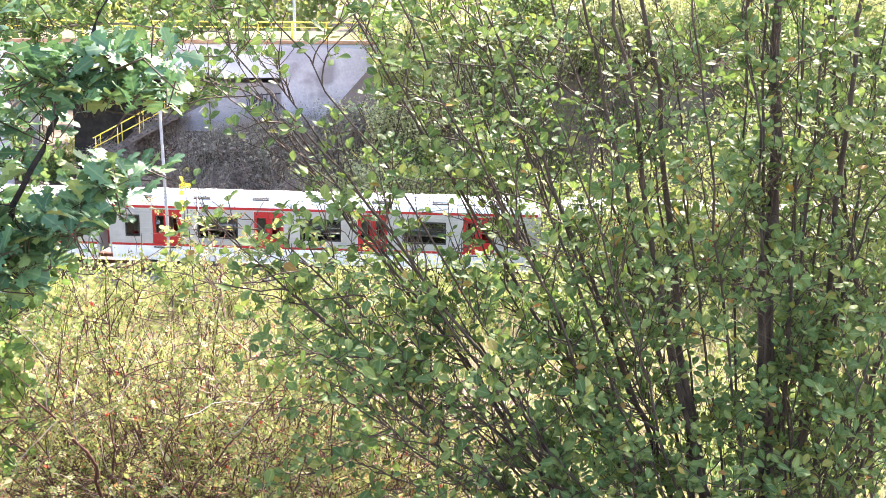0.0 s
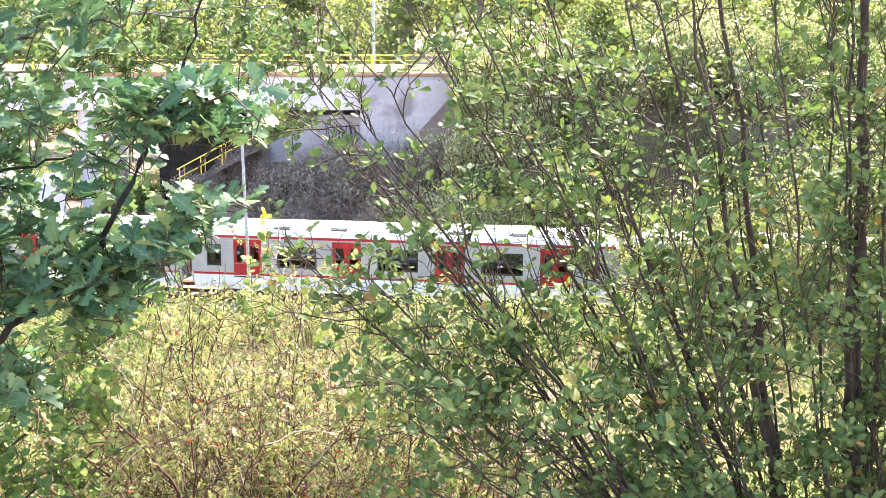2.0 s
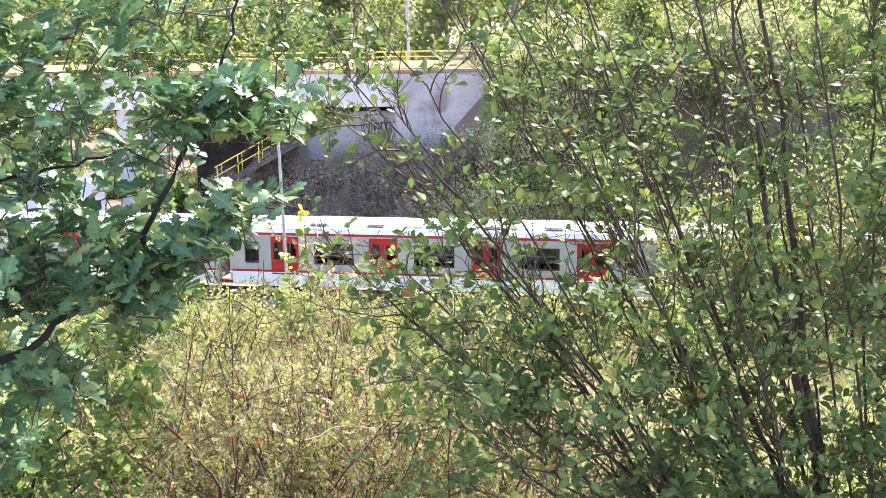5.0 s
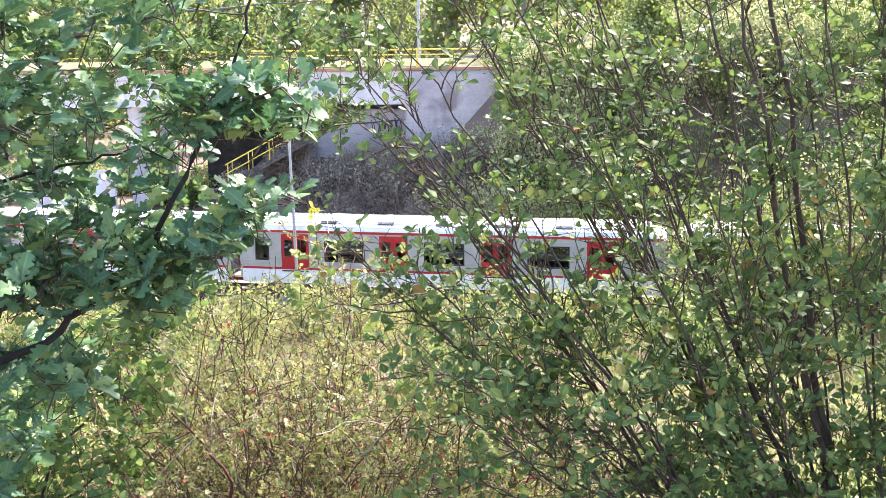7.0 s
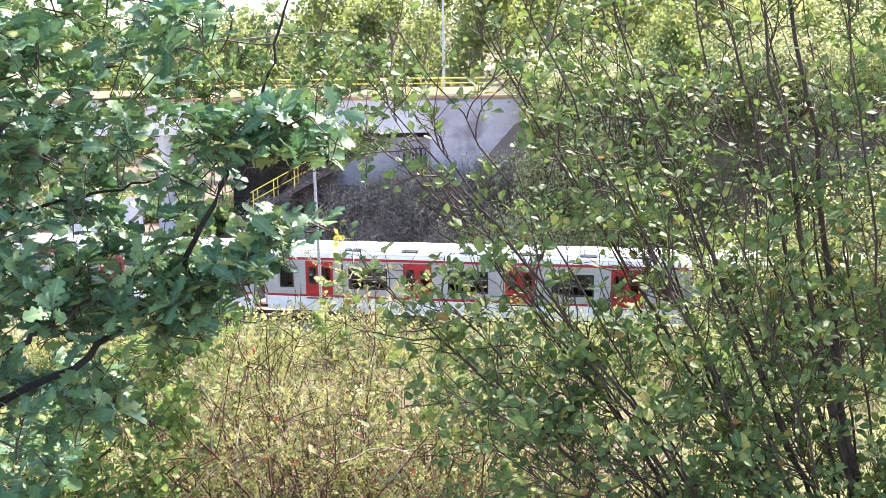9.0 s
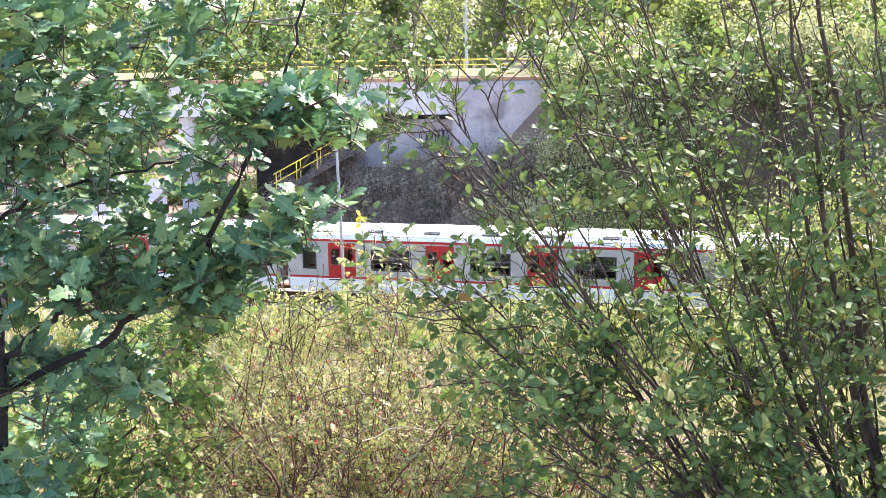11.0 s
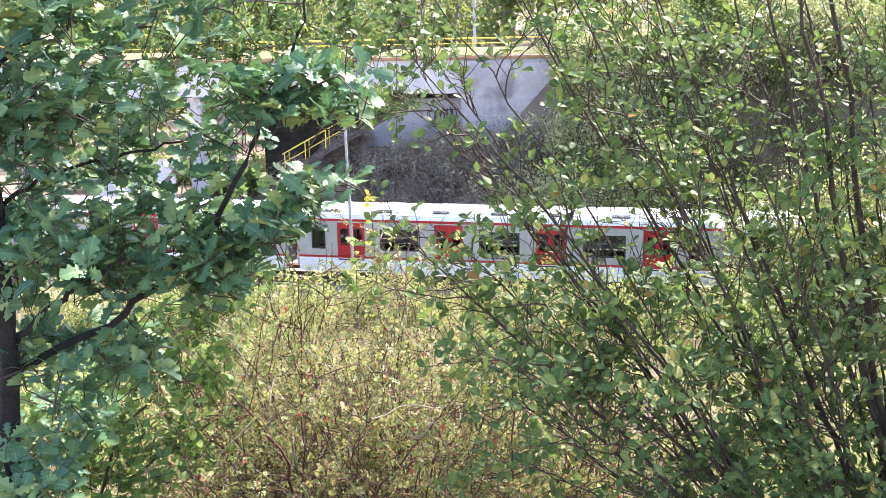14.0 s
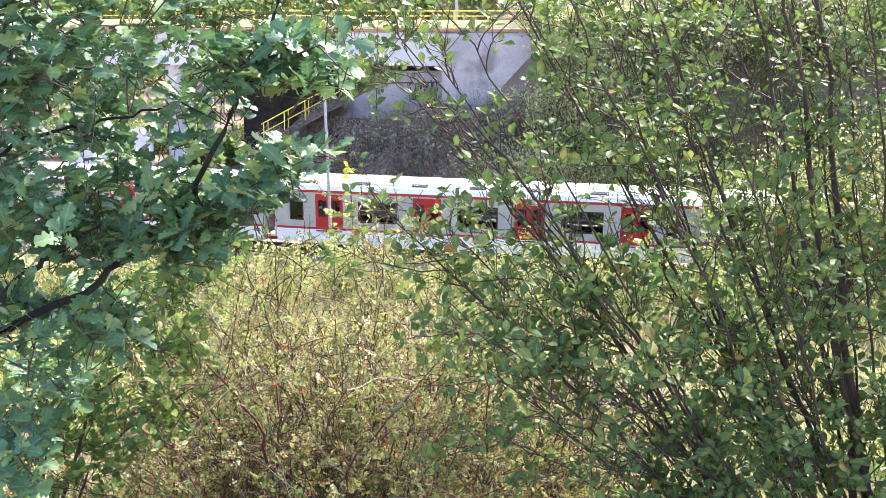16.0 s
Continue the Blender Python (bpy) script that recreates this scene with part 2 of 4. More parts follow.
def tube_data(points, radii, sides=6):
    """Vertices and quads of a tapering tube along a line of points."""
    points, radii = np.asarray(points, float), np.asarray(radii, float)
    tangent = np.gradient(points, axis=0)
    tangent /= np.linalg.norm(tangent, axis=1)[:, None] + 1e-9
    helper = np.where(np.abs(tangent[:, 2:3]) > 0.9, np.array([[1.0, 0, 0]]), np.array([[0, 0, 1.0]]))
    u = np.cross(tangent, helper)
    u /= np.linalg.norm(u, axis=1)[:, None] + 1e-9
    w = np.cross(tangent, u)
    a = np.linspace(0, 2 * np.pi, sides, endpoint=False)
    ring = u[:, None, :] * np.cos(a)[None, :, None] + w[:, None, :] * np.sin(a)[None, :, None]
    verts = (points[:, None, :] + ring * radii[:, None, None]).reshape(-1, 3)
    n = len(points)
    i, j = np.meshgrid(np.arange(n - 1), np.arange(sides), indexing="ij")
    k = (j + 1) % sides
    faces = np.stack([i * sides + j, i * sides + k, (i + 1) * sides + k, (i + 1) * sides + j], -1).reshape(-1, 4)
    return verts, faces


def tubes(name, lines, material, parent, sides=5):
    vs, fs, n = [], [], 0
    for p, r in lines:
        v, f = tube_data(p, r, sides)
        vs.append(v)
        fs.append(f + n)
        n += len(v)
    return arrays(name, np.concatenate(vs), np.concatenate(fs), material, parent, True)


def rod(a, b, r, sides=8):
    v, f = tube_data(np.linspace(a, b, 2), [r, r], sides)
    bm = bmesh.new()
    vs = [bm.verts.new(p) for p in v]
    for q in f:
        bm.faces.new([vs[i] for i in q])
    bm.faces.new(vs[:sides][::-1])
    bm.faces.new(vs[sides:])
    return bm


def unit(v):
    return v / (np.linalg.norm(v, axis=-1, keepdims=True) + 1e-9)


def leaf_template(profile, fold=0.18, droop=0.12, wave=0.0):
    """A leaf of length 1 along +x, from half-widths at even steps; folded at its midrib and drooping."""
    n = len(profile)
    vs, fs = [], []
    for i, h in enumerate(profile):
        x = i / (n - 1)
        z = -droop * x * x
        lift = fold * h + wave * math.sin(i * 2.1) * h
        vs += [(x, 0, z), (x, h, z + lift), (x, -h, z + lift * 0.8)]
        if i:
            a, b = 3 * (i - 1), 3 * i
            fs += [(a, b, b + 1, a + 1), (a + 2, b + 2, b, a)]
    return np.array(vs), np.array(fs)


OAK_SHAPES = [leaf_template([0.012, 0.02, 0.12, 0.14, 0.06, 0.10, 0.23, 0.25, 0.13, 0.19, 0.31, 0.32, 0.19, 0.22, 0.27, 0.22, 0.05], f, d) for f, d in ((0.15, 0.1), (0.5, 0.25), (-0.25, 0.35), (0.3, 0.5))]
OVAL_SHAPES = [leaf_template([0.012, 0.014, 0.15, 0.25, 0.28, 0.21, 0.01], f, d) for f, d in ((0.25, 0.10), (0.1, 0.28), (0.45, 0.0), (0.2, -0.12))]
ROUND_SHAPES = [leaf_template([0.01, 0.28, 0.36, 0.24, 0.02], 0.2, 0.1)]
SMALL_SHAPES = [leaf_template([0.01, 0.27, 0.02], 0.3, 0.1)]
BLADE_SHAPES = [leaf_template([0.02, 0.018, 0.003], 0.1, 0.25)]


def pinnate(pairs):
    """A feathered leaf of paired leaflets on one stalk."""
    v0, f0 = SMALL_SHAPES[0]
    vs, fs, n = [], [], 0
    spots = [(0.25 + 0.6 * i / pairs, s) for i in range(pairs) for s in (-1, 1)] + [(0.8, 0)]
    for x, s in spots:
        a = s * radians(62)
        c, d = math.cos(a), math.sin(a)
        v = v0 * np.array([0.34, 0.34 * 1.15, 0.34])
        vs.append(np.stack([v[:, 0] * c - v[:, 1] * d + x, v[:, 0] * d + v[:, 1] * c, v[:, 2]], 1))
        fs.append(f0 + n)
        n += len(v)
    return np.concatenate(vs), np.concatenate(fs)


ROSE_SHAPES = [pinnate(2), pinnate(3)]


def frames_of(way, normal):
    x = unit(way)
    y = unit(np.cross(normal, x))
    return np.stack([x, y, np.cross(x, y)], -1)


def leaves_joined(name, shapes, where, turns, sizes, material, parent, rng):
    pick = rng.integers(0, len(shapes), len(where))
    vs, fs, n = [], [], 0
    for s, (v, f) in enumerate(shapes):
        k = np.flatnonzero(pick == s)
        if not len(k):
            continue
        pts = np.einsum("nij,vj->nvi", turns[k], v) * sizes[k][:, None, None] + where[k][:, None, :]
        vs.append(pts.reshape(-1, 3))
        fs.append((f[None] + (np.arange(len(k)) * len(v))[:, None, None]).reshape(-1, 4) + n)
        n += len(k) * len(v)
    ob = arrays(name, np.concatenate(vs), np.concatenate(fs), material, parent)
    mark_ribs(ob.data)
    return tagged(ob, kind="stuff")


def leaves_single(shapes, where, turns, sizes, material, parent):
    meshes = []
    for v, f in shapes:
        me = bpy.data.meshes.new("leaf")
        me.from_pydata(v.tolist(), [], f.tolist())
        mark_ribs(me)
        me.materials.append(material)
        meshes.append(me)
    for i, (p, t, s) in enumerate(zip(where, turns, sizes)):
        ob = new("leaf", meshes[i % len(meshes)])
        ob.parent = parent
        m = Matrix(t.tolist()).to_4x4()
        ob.matrix_basis = Matrix.Translation(p.tolist()) @ m @ Matrix.Diagonal((s, s, s, 1))


def grow(start, way, length, r0, steps, rng, lift=0.0, wobble=0.12, r1=0.25):
    """A line that wanders on its way, bending up (or down) as it goes."""
    p, d = np.array(start, float), np.array(way, float) / np.linalg.norm(way)
    pts = [p.copy()]
    for _ in range(steps):
        d = d + rng.normal(0, wobble, 3) + np.array([0, 0, lift])
        d /= np.linalg.norm(d)
        p = p + d * length / steps
        pts.append(p.copy())
    return np.array(pts), np.linspace(r0, r0 * r1, steps + 1)


def rosette(rng, axis, n, spread=1.0, loose=0.3):
    """Ways and turns of n leaves set round the tip of a twig, faces towards its end."""
    axis = unit(np.array(axis, float))
    side = unit(np.cross(axis, rng.normal(0, 1, 3)))
    other = np.cross(axis, side)
    a = np.arange(n) * 2.4 + rng.uniform(0, 6.3) + rng.normal(0, 0.25, n)
    ring = side[None] * np.cos(a)[:, None] + other[None] * np.sin(a)[:, None]
    ways = unit(ring * spread * rng.uniform(0.6, 1.1, (n, 1)) + axis[None] * rng.uniform(0.2, 0.8, (n, 1)) + rng.normal(0, 0.12, (n, 3)))
    normal = unit(axis[None] * 1.2 - ring * 0.2 + rng.normal(0, loose, (n, 3)))
    return ways, frames_of(ways, normal)


def leaf_turns(rng, way, up=0.6, face=0.45, loose=0.5):
    n = len(way)
    normal = unit(np.array([0, -face, up])[None] + rng.normal(0, loose, (n, 3)))
    return frames_of(way + rng.normal(0, 0.15, (n, 3)), normal)


# ---- the lie of the land ----
TRACK_HEADING = -15.0
TRACK_X, TRACK_Y = -4.5, 50.0
COS_T, SIN_T = math.cos(radians(15)), math.sin(radians(15))


def along(a, s, z=0.0):
    """A place a metres along the railway (to the east) and s metres north of its southern track."""
    return (TRACK_X + a * COS_T + s * SIN_T, TRACK_Y - a * SIN_T + s * COS_T, z)


def smooth_step(x, a, b):
    t = np.clip((x - a) / (b - a), 0, 1)
    return t * t * (3 - 2 * t)


def height(x, y):
    x, y = np.asarray(x, float), np.asarray(y, float)
    s = (x - TRACK_X) * SIN_T + (y - TRACK_Y) * COS_T
    near = np.interp(s, [-200, -46.0, -41.5, -33, -25, -17, -9, -4, 12], [9.6, 9.6, 7.5, 4.2, 1.8, 0.8, 0.25, 0, 0])
    east = smooth_step(x, -12.0, -7.0)
    bank = smooth_step(s, 11.8, 16.0) * (1.0 + 3.6 * east) + smooth_step(x, 2.0, 8.0) * smooth_step(s, 11, 17) * 4.9
    far = smooth_step(y, 95, 260) * 14 + smooth_step(y, 260, 900) * 30
    return near + bank + far


def ground_z(x, y):
    return float(height(x, y))


u = np.linspace(-1, 1, 181)
gx = np.sinh(u * 4.2) / math.sinh(4.2) * 1500
w = np.linspace(-1, 1, 241)
gy = 30 + np.sinh(w * 4.0) / math.sinh(4.0) * 1600
GX, GY = np.meshgrid(gx, gy)
rng = np.random.default_rng(3)
GZ = height(GX, GY)
rough_ground = np.array([noise.noise((x * 0.5, y * 0.5, 0.3)) for x, y in zip(GX.ravel(), GY.ravel())]).reshape(GX.shape)
SS = (GX - TRACK_X) * SIN_T + (GY - TRACK_Y) * COS_T
GZ = GZ + rough_ground * 0.12 * ((SS < -5) | (SS > 12.5)) - 0.06
ii, jj = np.meshgrid(np.arange(len(gy) - 1), np.arange(len(gx) - 1), indexing="ij")
q = ii * len(gx) + jj
ground = arrays("ground", np.stack([GX, GY, GZ], -1).reshape(-1, 3), np.stack([q, q + 1, q + len(gx) + 1, q + len(gx)], -1).reshape(-1, 4), mat_ground, None, True)
tagged(ground, "dry brown sloping soil with thin weeds", "ground", kind="structure")


# ---- the railway ----
def railway_track(s0):
    track = empty("railway_track", along(0, s0), TRACK_HEADING)
    tagged(track, "rusty steel rails on concrete sleepers in ballast", "railway track", "parallel railway tracks")
    for y in (-0.75, 0.75):
        r = part("rail", extruded([(y - 0.07, 0.02), (y + 0.07, 0.02), (y + 0.02, 0.06), (y + 0.035, 0.17), (y - 0.035, 0.17), (y - 0.02, 0.06)], -45, 45), mat_rail, track)
        part("rail_head", block(-45, 45, y - 0.03, y + 0.03, 0.172, 0.18), mat_railtop, r, "worn shiny rail head")
    guard = part("conductor_rail", extruded([(1.35, 0.18), (1.6, 0.18), (1.62, 0.34), (1.48, 0.40), (1.34, 0.34)], -45, 45), mat_rail, track, "dark red-brown covered conductor rail")
    me = bpy.data.meshes.new("sleeper")
    bm = block(-0.13, 0.13, -1.25, 1.25, -0.08, 0.03, 0.02)
    bm.to_mesh(me)
    bm.free()
    me.materials.append(mat_sleeper)
    for i in range(100):
        ob = new("sleeper", me)
        ob.parent = track
        ob.location = (-32.5 + i * 0.65, 0, 0)
    return track


for s0 in (0.0, 5.2):
    railway_track(s0)
bed = part("ballast_bed", extruded([(-3.0, -0.3), (-2.0, -0.02), (7.2, -0.02), (8.0, -0.3)], -120, 120), mat_ballast)
bed.matrix_world = pose(*along(0, 0), 0, 0, TRACK_HEADING)
tagged(bed, "grey-brown crushed stone ballast under the tracks", "ballast", kind="structure")
strip = part("service_path", extruded([(8.3, -0.3), (8.3, 0.05), (11.2, 0.05), (11.2, -0.3)], -120, 120), mat_path)
strip.matrix_world = pose(*along(0, 0), 0, 0, TRACK_HEADING)
tagged(strip, "pale grey concrete path beside the tracks", "path", kind="structure")
for k, (s0, z0) in enumerate(((11.45, 0.34), (12.0, 0.62))):
    pipe = tubes("cable_pipe", [([along(-60, s0, z0), along(0, s0, z0), along(60, s0, z0)], [0.11] * 3)], mat_rail, None, 8)
    tagged(pipe, "dark red-brown pipe along the embankment foot", "pipe", "pipes along the embankment")
    for a in range(-56, 60, 7):
        part("support", block(-0.1, 0.1, -0.12, 0.12, -0.1, z0 - 0.09), mat_step, pipe).matrix_basis = pose(*along(a, s0), 0, 0, TRACK_HEADING)


# ---- the metro train ----
HALF = 1.35


def side_panels(side):
    """One long side of a carriage, with real openings for the windows and doors."""
    bm = bmesh.new()
    y0, y1 = (-HALF, -HALF + 0.07) if side < 0 else (HALF - 0.07, HALF)
    doors = [-6.9, -2.3, 2.3, 6.9]
    wins = [(-8.75, -8.2), (-5.45, -3.75), (-0.85, 0.85), (3.75, 5.45), (8.2, 8.75)]
    holes = sorted([(d - 0.66, d + 0.66, 1.46, 3.0) for d in doors] + [(a, b, 1.82, 2.68) for a, b in wins])
    x = -9.45
    for a, b, z0, z1 in holes:
        box(bm, x, a, y0, y1, 1.46, 3.06)
        if z0 > 1.5:
            box(bm, a, b, y0, y1, 1.46, z0)
        box(bm, a, b, y0, y1, z1, 3.06)
        x = b
    box(bm, x, 9.45, y0, y1, 1.46, 3.06)
    bmesh.ops.remove_doubles(bm, verts=bm.verts[:], dist=0.0005)
    return bm, doors, wins


def carriage():
    car = empty("metro_carriage")
    tagged(car, "silver and white metro carriage with red sliding doors", "train carriage", "carriages of the metro train")
    for side in (-1, 1):
        bm, doors, wins = side_panels(side)
        part("side_wall", bm, mat_silver, car)
        o = HALF * side

        def skin(a, b, z0, z1, proud):
            lo, hi = sorted((o, o + proud * side))
            return block(a, b, lo, hi, z0, z1)

        lo, hi = sorted((o - 0.10 * side, o + 0.012 * side))
        part("skirt", extruded([(o - 0.10 * side, 0.72), (o - 0.02 * side, 0.72), (o + 0.012 * side, 0.95), (o + 0.012 * side, 1.36), (o - 0.10 * side, 1.36)], -9.45, 9.45), mat_white, car, "white lower panel")
        part("lower_stripe", block(-9.45, 9.45, lo, hi + (0.004 if side > 0 else 0), 1.36, 1.46), mat_red, car, "red lower stripe")
        part("upper_stripe", skin(-9.45, 9.45, 3.06, 3.17, 0.012), mat_red, car, "red upper stripe")
        for z in (1.62, 1.74, 2.78, 2.90):
            for a, b in ((-6.2, -3.0), (-1.6, 1.6), (3.0, 6.2), (-9.4, -7.6), (7.6, 9.4)):
                part("side_rib", skin(a, b, z, z + 0.024, 0.018), mat_silver, car)
        for z in (1.92, 2.14, 2.36, 2.58):
            for a, b in ((-6.2, -5.54), (-3.66, -3.0), (-1.6, -0.94), (0.94, 1.6), (3.0, 3.66), (5.54, 6.2), (-8.1, -7.6), (7.6, 8.1)):
                part("side_rib", skin(a, b, z, z + 0.024, 0.018), mat_silver, car)
        for d in doors:
            for k in (-1, 1):
                a, b = sorted((d + k * 0.005, d + k * 0.65))
                bm = bmesh.new()
                y0, y1 = sorted((o - 0.055 * side, o - 0.015 * side))
                box(bm, a, a + 0.13, y0, y1, 1.47, 2.99)
                box(bm, b - 0.13, b, y0, y1, 1.47, 2.99)
                box(bm, a + 0.13, b - 0.13, y0, y1, 1.47, 1.95)
                box(bm, a + 0.13, b - 0.13, y0, y1, 2.72, 2.99)
                leaf = part("door", bm, mat_red, car, "red sliding door leaf")
                part("door_glass", block(a + 0.13, b - 0.13, (y0 + y1) / 2 - 0.006, (y0 + y1) / 2 + 0.006, 1.95, 2.72), mat_glass, leaf)
            part("door_step", skin(d - 0.62, d + 0.62, 1.28, 1.33, 0.06), mat_black, car)
        for a, b in wins:
            bm = bmesh.new()
            y0, y1 = sorted((o - 0.06 * side, o + 0.014 * side))
            t = 0.06
            box(bm, a - t, b + t, y0, y1, 1.82 - t, 1.82)
            box(bm, a - t, b + t, y0, y1, 2.68, 2.68 + t)
            box(bm, a - t, a, y0, y1, 1.82, 2.68)
            box(bm, b, b + t, y0, y1, 1.82, 2.68)
            if b - a > 1:
                box(bm, a, b, y0, y1, 2.42, 2.45)
            window = part("window", bm, mat_rubber, car, "black rubber-framed carriage window")
            part("pane", block(a, b, o - 0.03 * side - 0.005, o - 0.03 * side + 0.005, 1.82, 2.68), mat_glass, window)
    arc = [(-1.35, 3.17), (-1.33, 3.26), (-1.22, 3.40), (-1.0, 3.52), (-0.65, 3.61), (0.0, 3.66), (0.65, 3.61), (1.0, 3.52), (1.22, 3.40), (1.33, 3.26), (1.35, 3.17), (1.2, 3.10), (-1.2, 3.10)]
    part("roof", extruded(arc, -9.05, 9.05), mat_white, car, "white curved roof")
    for end in (-1, 1):
        for k, (x0, x1) in enumerate(((9.05, 9.20), (9.20, 9.33), (9.33, 9.45))):
            low = [(y * (1 - 0.012 * (k + 1)), z if z < 3.18 else 3.17 + (z - 3.17) * (1 - 0.13 * (k + 1) ** 1.4)) for y, z in arc]
            part("roof_end", extruded(low, *sorted((end * x0, end * x1))), mat_white, car, "rounded white roof end")
    for y, z in ((-1.27, 3.35), (-1.06, 3.50), (-0.75, 3.595), (-0.35, 3.645), (0.35, 3.645), (0.75, 3.595), (1.06, 3.50)):
        part("roof_rib", block(-9.0, 9.0, y - 0.02, y + 0.02, z - 0.02, z + 0.03), mat_white, car)
    for x in np.arange(-8.0, 8.1, 2.65):
        for side in (-1, 1):
            vent = part("roof_vent", extruded([(side * 1.00, 3.48), (side * 1.12, 3.44), (side * 1.13, 3.50), (side * 1.02, 3.56)], x - 0.36, x + 0.36), mat_black, car, "dark roof air intake")
            part("vent_cowl", extruded([(side * 0.88, 3.54), (side * 1.01, 3.555), (side * 1.00, 3.60), (side * 0.86, 3.61)], x - 0.45, x + 0.45), mat_white, vent)
    for end in (-1, 1):
        x0, x1 = sorted((end * 9.45, end * 9.56))
        bm = extruded([(-1.33, 1.0), (-1.35, 3.10), (-1.2, 3.24), (-0.65, 3.36), (0.65, 3.36), (1.2, 3.24), (1.35, 3.10), (1.33, 1.0)], x0, x1)
        wall = part("end_wall", bm, mat_silver, car, "silver carriage end wall")
        x2, x3 = sorted((end * 9.56, end * 9.575))
        for y in (-0.9, 0.9):
            part("end_window", block(x2, x3, y - 0.28, y + 0.28, 1.9, 2.75), mat_rubber, wall)
        part("end_door", block(x2, x3, -0.4, 0.4, 1.2, 3.0), mat_red, wall)
        part("coupler", block(*sorted((end * 9.56, end * 9.80)), -0.14, 0.14, 0.75, 0.98, 0.03), mat_black, car)
    part("floor", block(-9.44, 9.44, -1.24, 1.24, 1.12, 1.26), mat_inside, car)
    for side in (-1, 1):
        for a, b in ((-6.1, -3.1), (-1.5, 1.5), (3.1, 6.1)):
            bench = part("bench", block(a, b, *sorted((side * 0.78, side * 1.22)), 1.27, 1.68, 0.04), mat_rubber, car, "dark bench seat")
    part("ceiling_lining", block(-9.44, 9.44, -1.2, 1.2, 3.04, 3.09), mat_inside, car)
    for x in (-7.6, -4.6, -1.2, 0.6, 2.2, 4.7, 7.4):
        part("equipment_box", block(x - 0.7, x + 0.7, -1.15, 1.15, 0.42, 1.11, 0.03), mat_black, car, "dark underfloor equipment box")
    for bx in (-6.3, 6.3):
        bogie = part("bogie", block(bx - 1.5, bx + 1.5, -0.98, -0.86, 0.38, 0.62, 0.03), mat_black, car, "dark bogie frame")
        part("bogie_side", block(bx - 1.5, bx + 1.5, 0.86, 0.98, 0.38, 0.62, 0.03), mat_black, bogie)
        for wx in (-1.05, 1.05):
            part("axle", rod((bx + wx, -0.8, 0.58), (bx + wx, 0.8, 0.58), 0.07), mat_black, bogie)
            for y in (-0.75, 0.75):
                part("wheel", rod((bx + wx, y - 0.065, 0.58), (bx + wx, y + 0.065, 0.58), 0.395, 24), mat_black, bogie, "dark steel wheel")
    return car


first = carriage()
GAP = -2.2
first.matrix_world = pose(*along(GAP + 9.8, 0), 0, 0, TRACK_HEADING)
for a in (GAP - 9.8, GAP - 29.4, GAP + 29.4):
    copy_thing(first, pose(*along(a, 0), 0, 0, TRACK_HEADING))


# ---- the lamp post beside the track ----
post = empty("lamp_post", (-3.83, 45.5, ground_z(-3.83, 45.5)))
tagged(post, "thin grey galvanised steel post beside the track", "post")
tubes("pole", [([(0, 0, -0.1), (-0.08, 0, 4), (-0.17, 0, 7.9)], [0.07, 0.065, 0.055])], mat_zinc, post, 12)
part("base_plate", block(-0.18, 0.18, -0.18, 0.18, -0.05, 0.04, 0.01), mat_zinc, post)
part("cap", rod((-0.17, 0, 7.9), (-0.171, 0, 7.95), 0.07, 12), mat_zinc, post)

# ---- the road bridge ----
BRIDGE = (-4.0, 66.0, 0.0)
HEAD_B = -4.0
bridge = empty("road_bridge", BRIDGE, HEAD_B)
tagged(bridge, "pale grey concrete road bridge on round piers", "bridge")
part("girder", block(-60, 5.4, 0.2, 1.2, 7.85, 9.45, 0.03), mat_concrete, bridge, "pale concrete edge girder")
part("girder", block(-60, 5.4, 8.8, 9.8, 7.85, 9.45, 0.03), mat_concrete, bridge)
part("deck", block(-60, 40, 0.0, 10.0, 9.45, 9.85, 0.03), mat_concrete, bridge, "concrete bridge deck slab")
part("kerb", block(-60, 40, -0.15, 0.35, 9.854, 10.05, 0.02), mat_rustedge, bridge, "rust-stained deck edge")
part("roadway", block(-60, 40, 0.4, 9.6, 9.854, 9.90), mat_asphalt, bridge, "dark asphalt roadway")
for x in (-11.4, -26.0):
    for y in (1.4, 8.4):
        part("pier", rod((x, y, ground_z(-4 + x, 66 + y) - 0.5), (x, y, 7.85), 0.55, 20), mat_concrete, bridge, "round concrete pier")
abut = part("abutment", extruded([(5.4, 0.0), (5.4, 9.44), (40, 9.44), (40, 0.0)], 0.3, 9.7, "y"), mat_wall, bridge, "grey concrete abutment")
part("bearing_wall", extruded([(-0.9, 0.0), (5.39, 0.0), (5.39, 7.5), (-0.9, 7.5)], 1.6, 9.0, "y"), mat_wall, bridge, "shaded grey abutment front")
part("wing_wall", extruded([(5.3, 0.5), (5.3, 9.80), (8.2, 9.70), (13.0, 9.5), (13.0, 0.5)], -0.45, 0.295, "y"), mat_wall, bridge, "grey stained wing wall")

railing = empty("bridge_railing", BRIDGE, HEAD_B)
tagged(railing, "bright yellow steel railing along the bridge edge", "railing")
for z, r in ((11.1, 0.045), (10.8, 0.03)):
    part("rail", rod((-58, 0.05, z), (38, 0.05, z), r), mat_yellowpaint, railing)
for i in range(49):
    x = -58 + i * 2.0
    part("post", block(x - 0.05, x + 0.05, 0.0, 0.1, 10.054, 11.1), mat_yellowpaint, railing)
for i in range(48):
    x = -58 + i * 2.0
    part("panel", block(x + 0.06, x + 1.94, 0.03, 0.07, 10.12, 10.58), mat_panel, railing, "pale yellow railing panel")

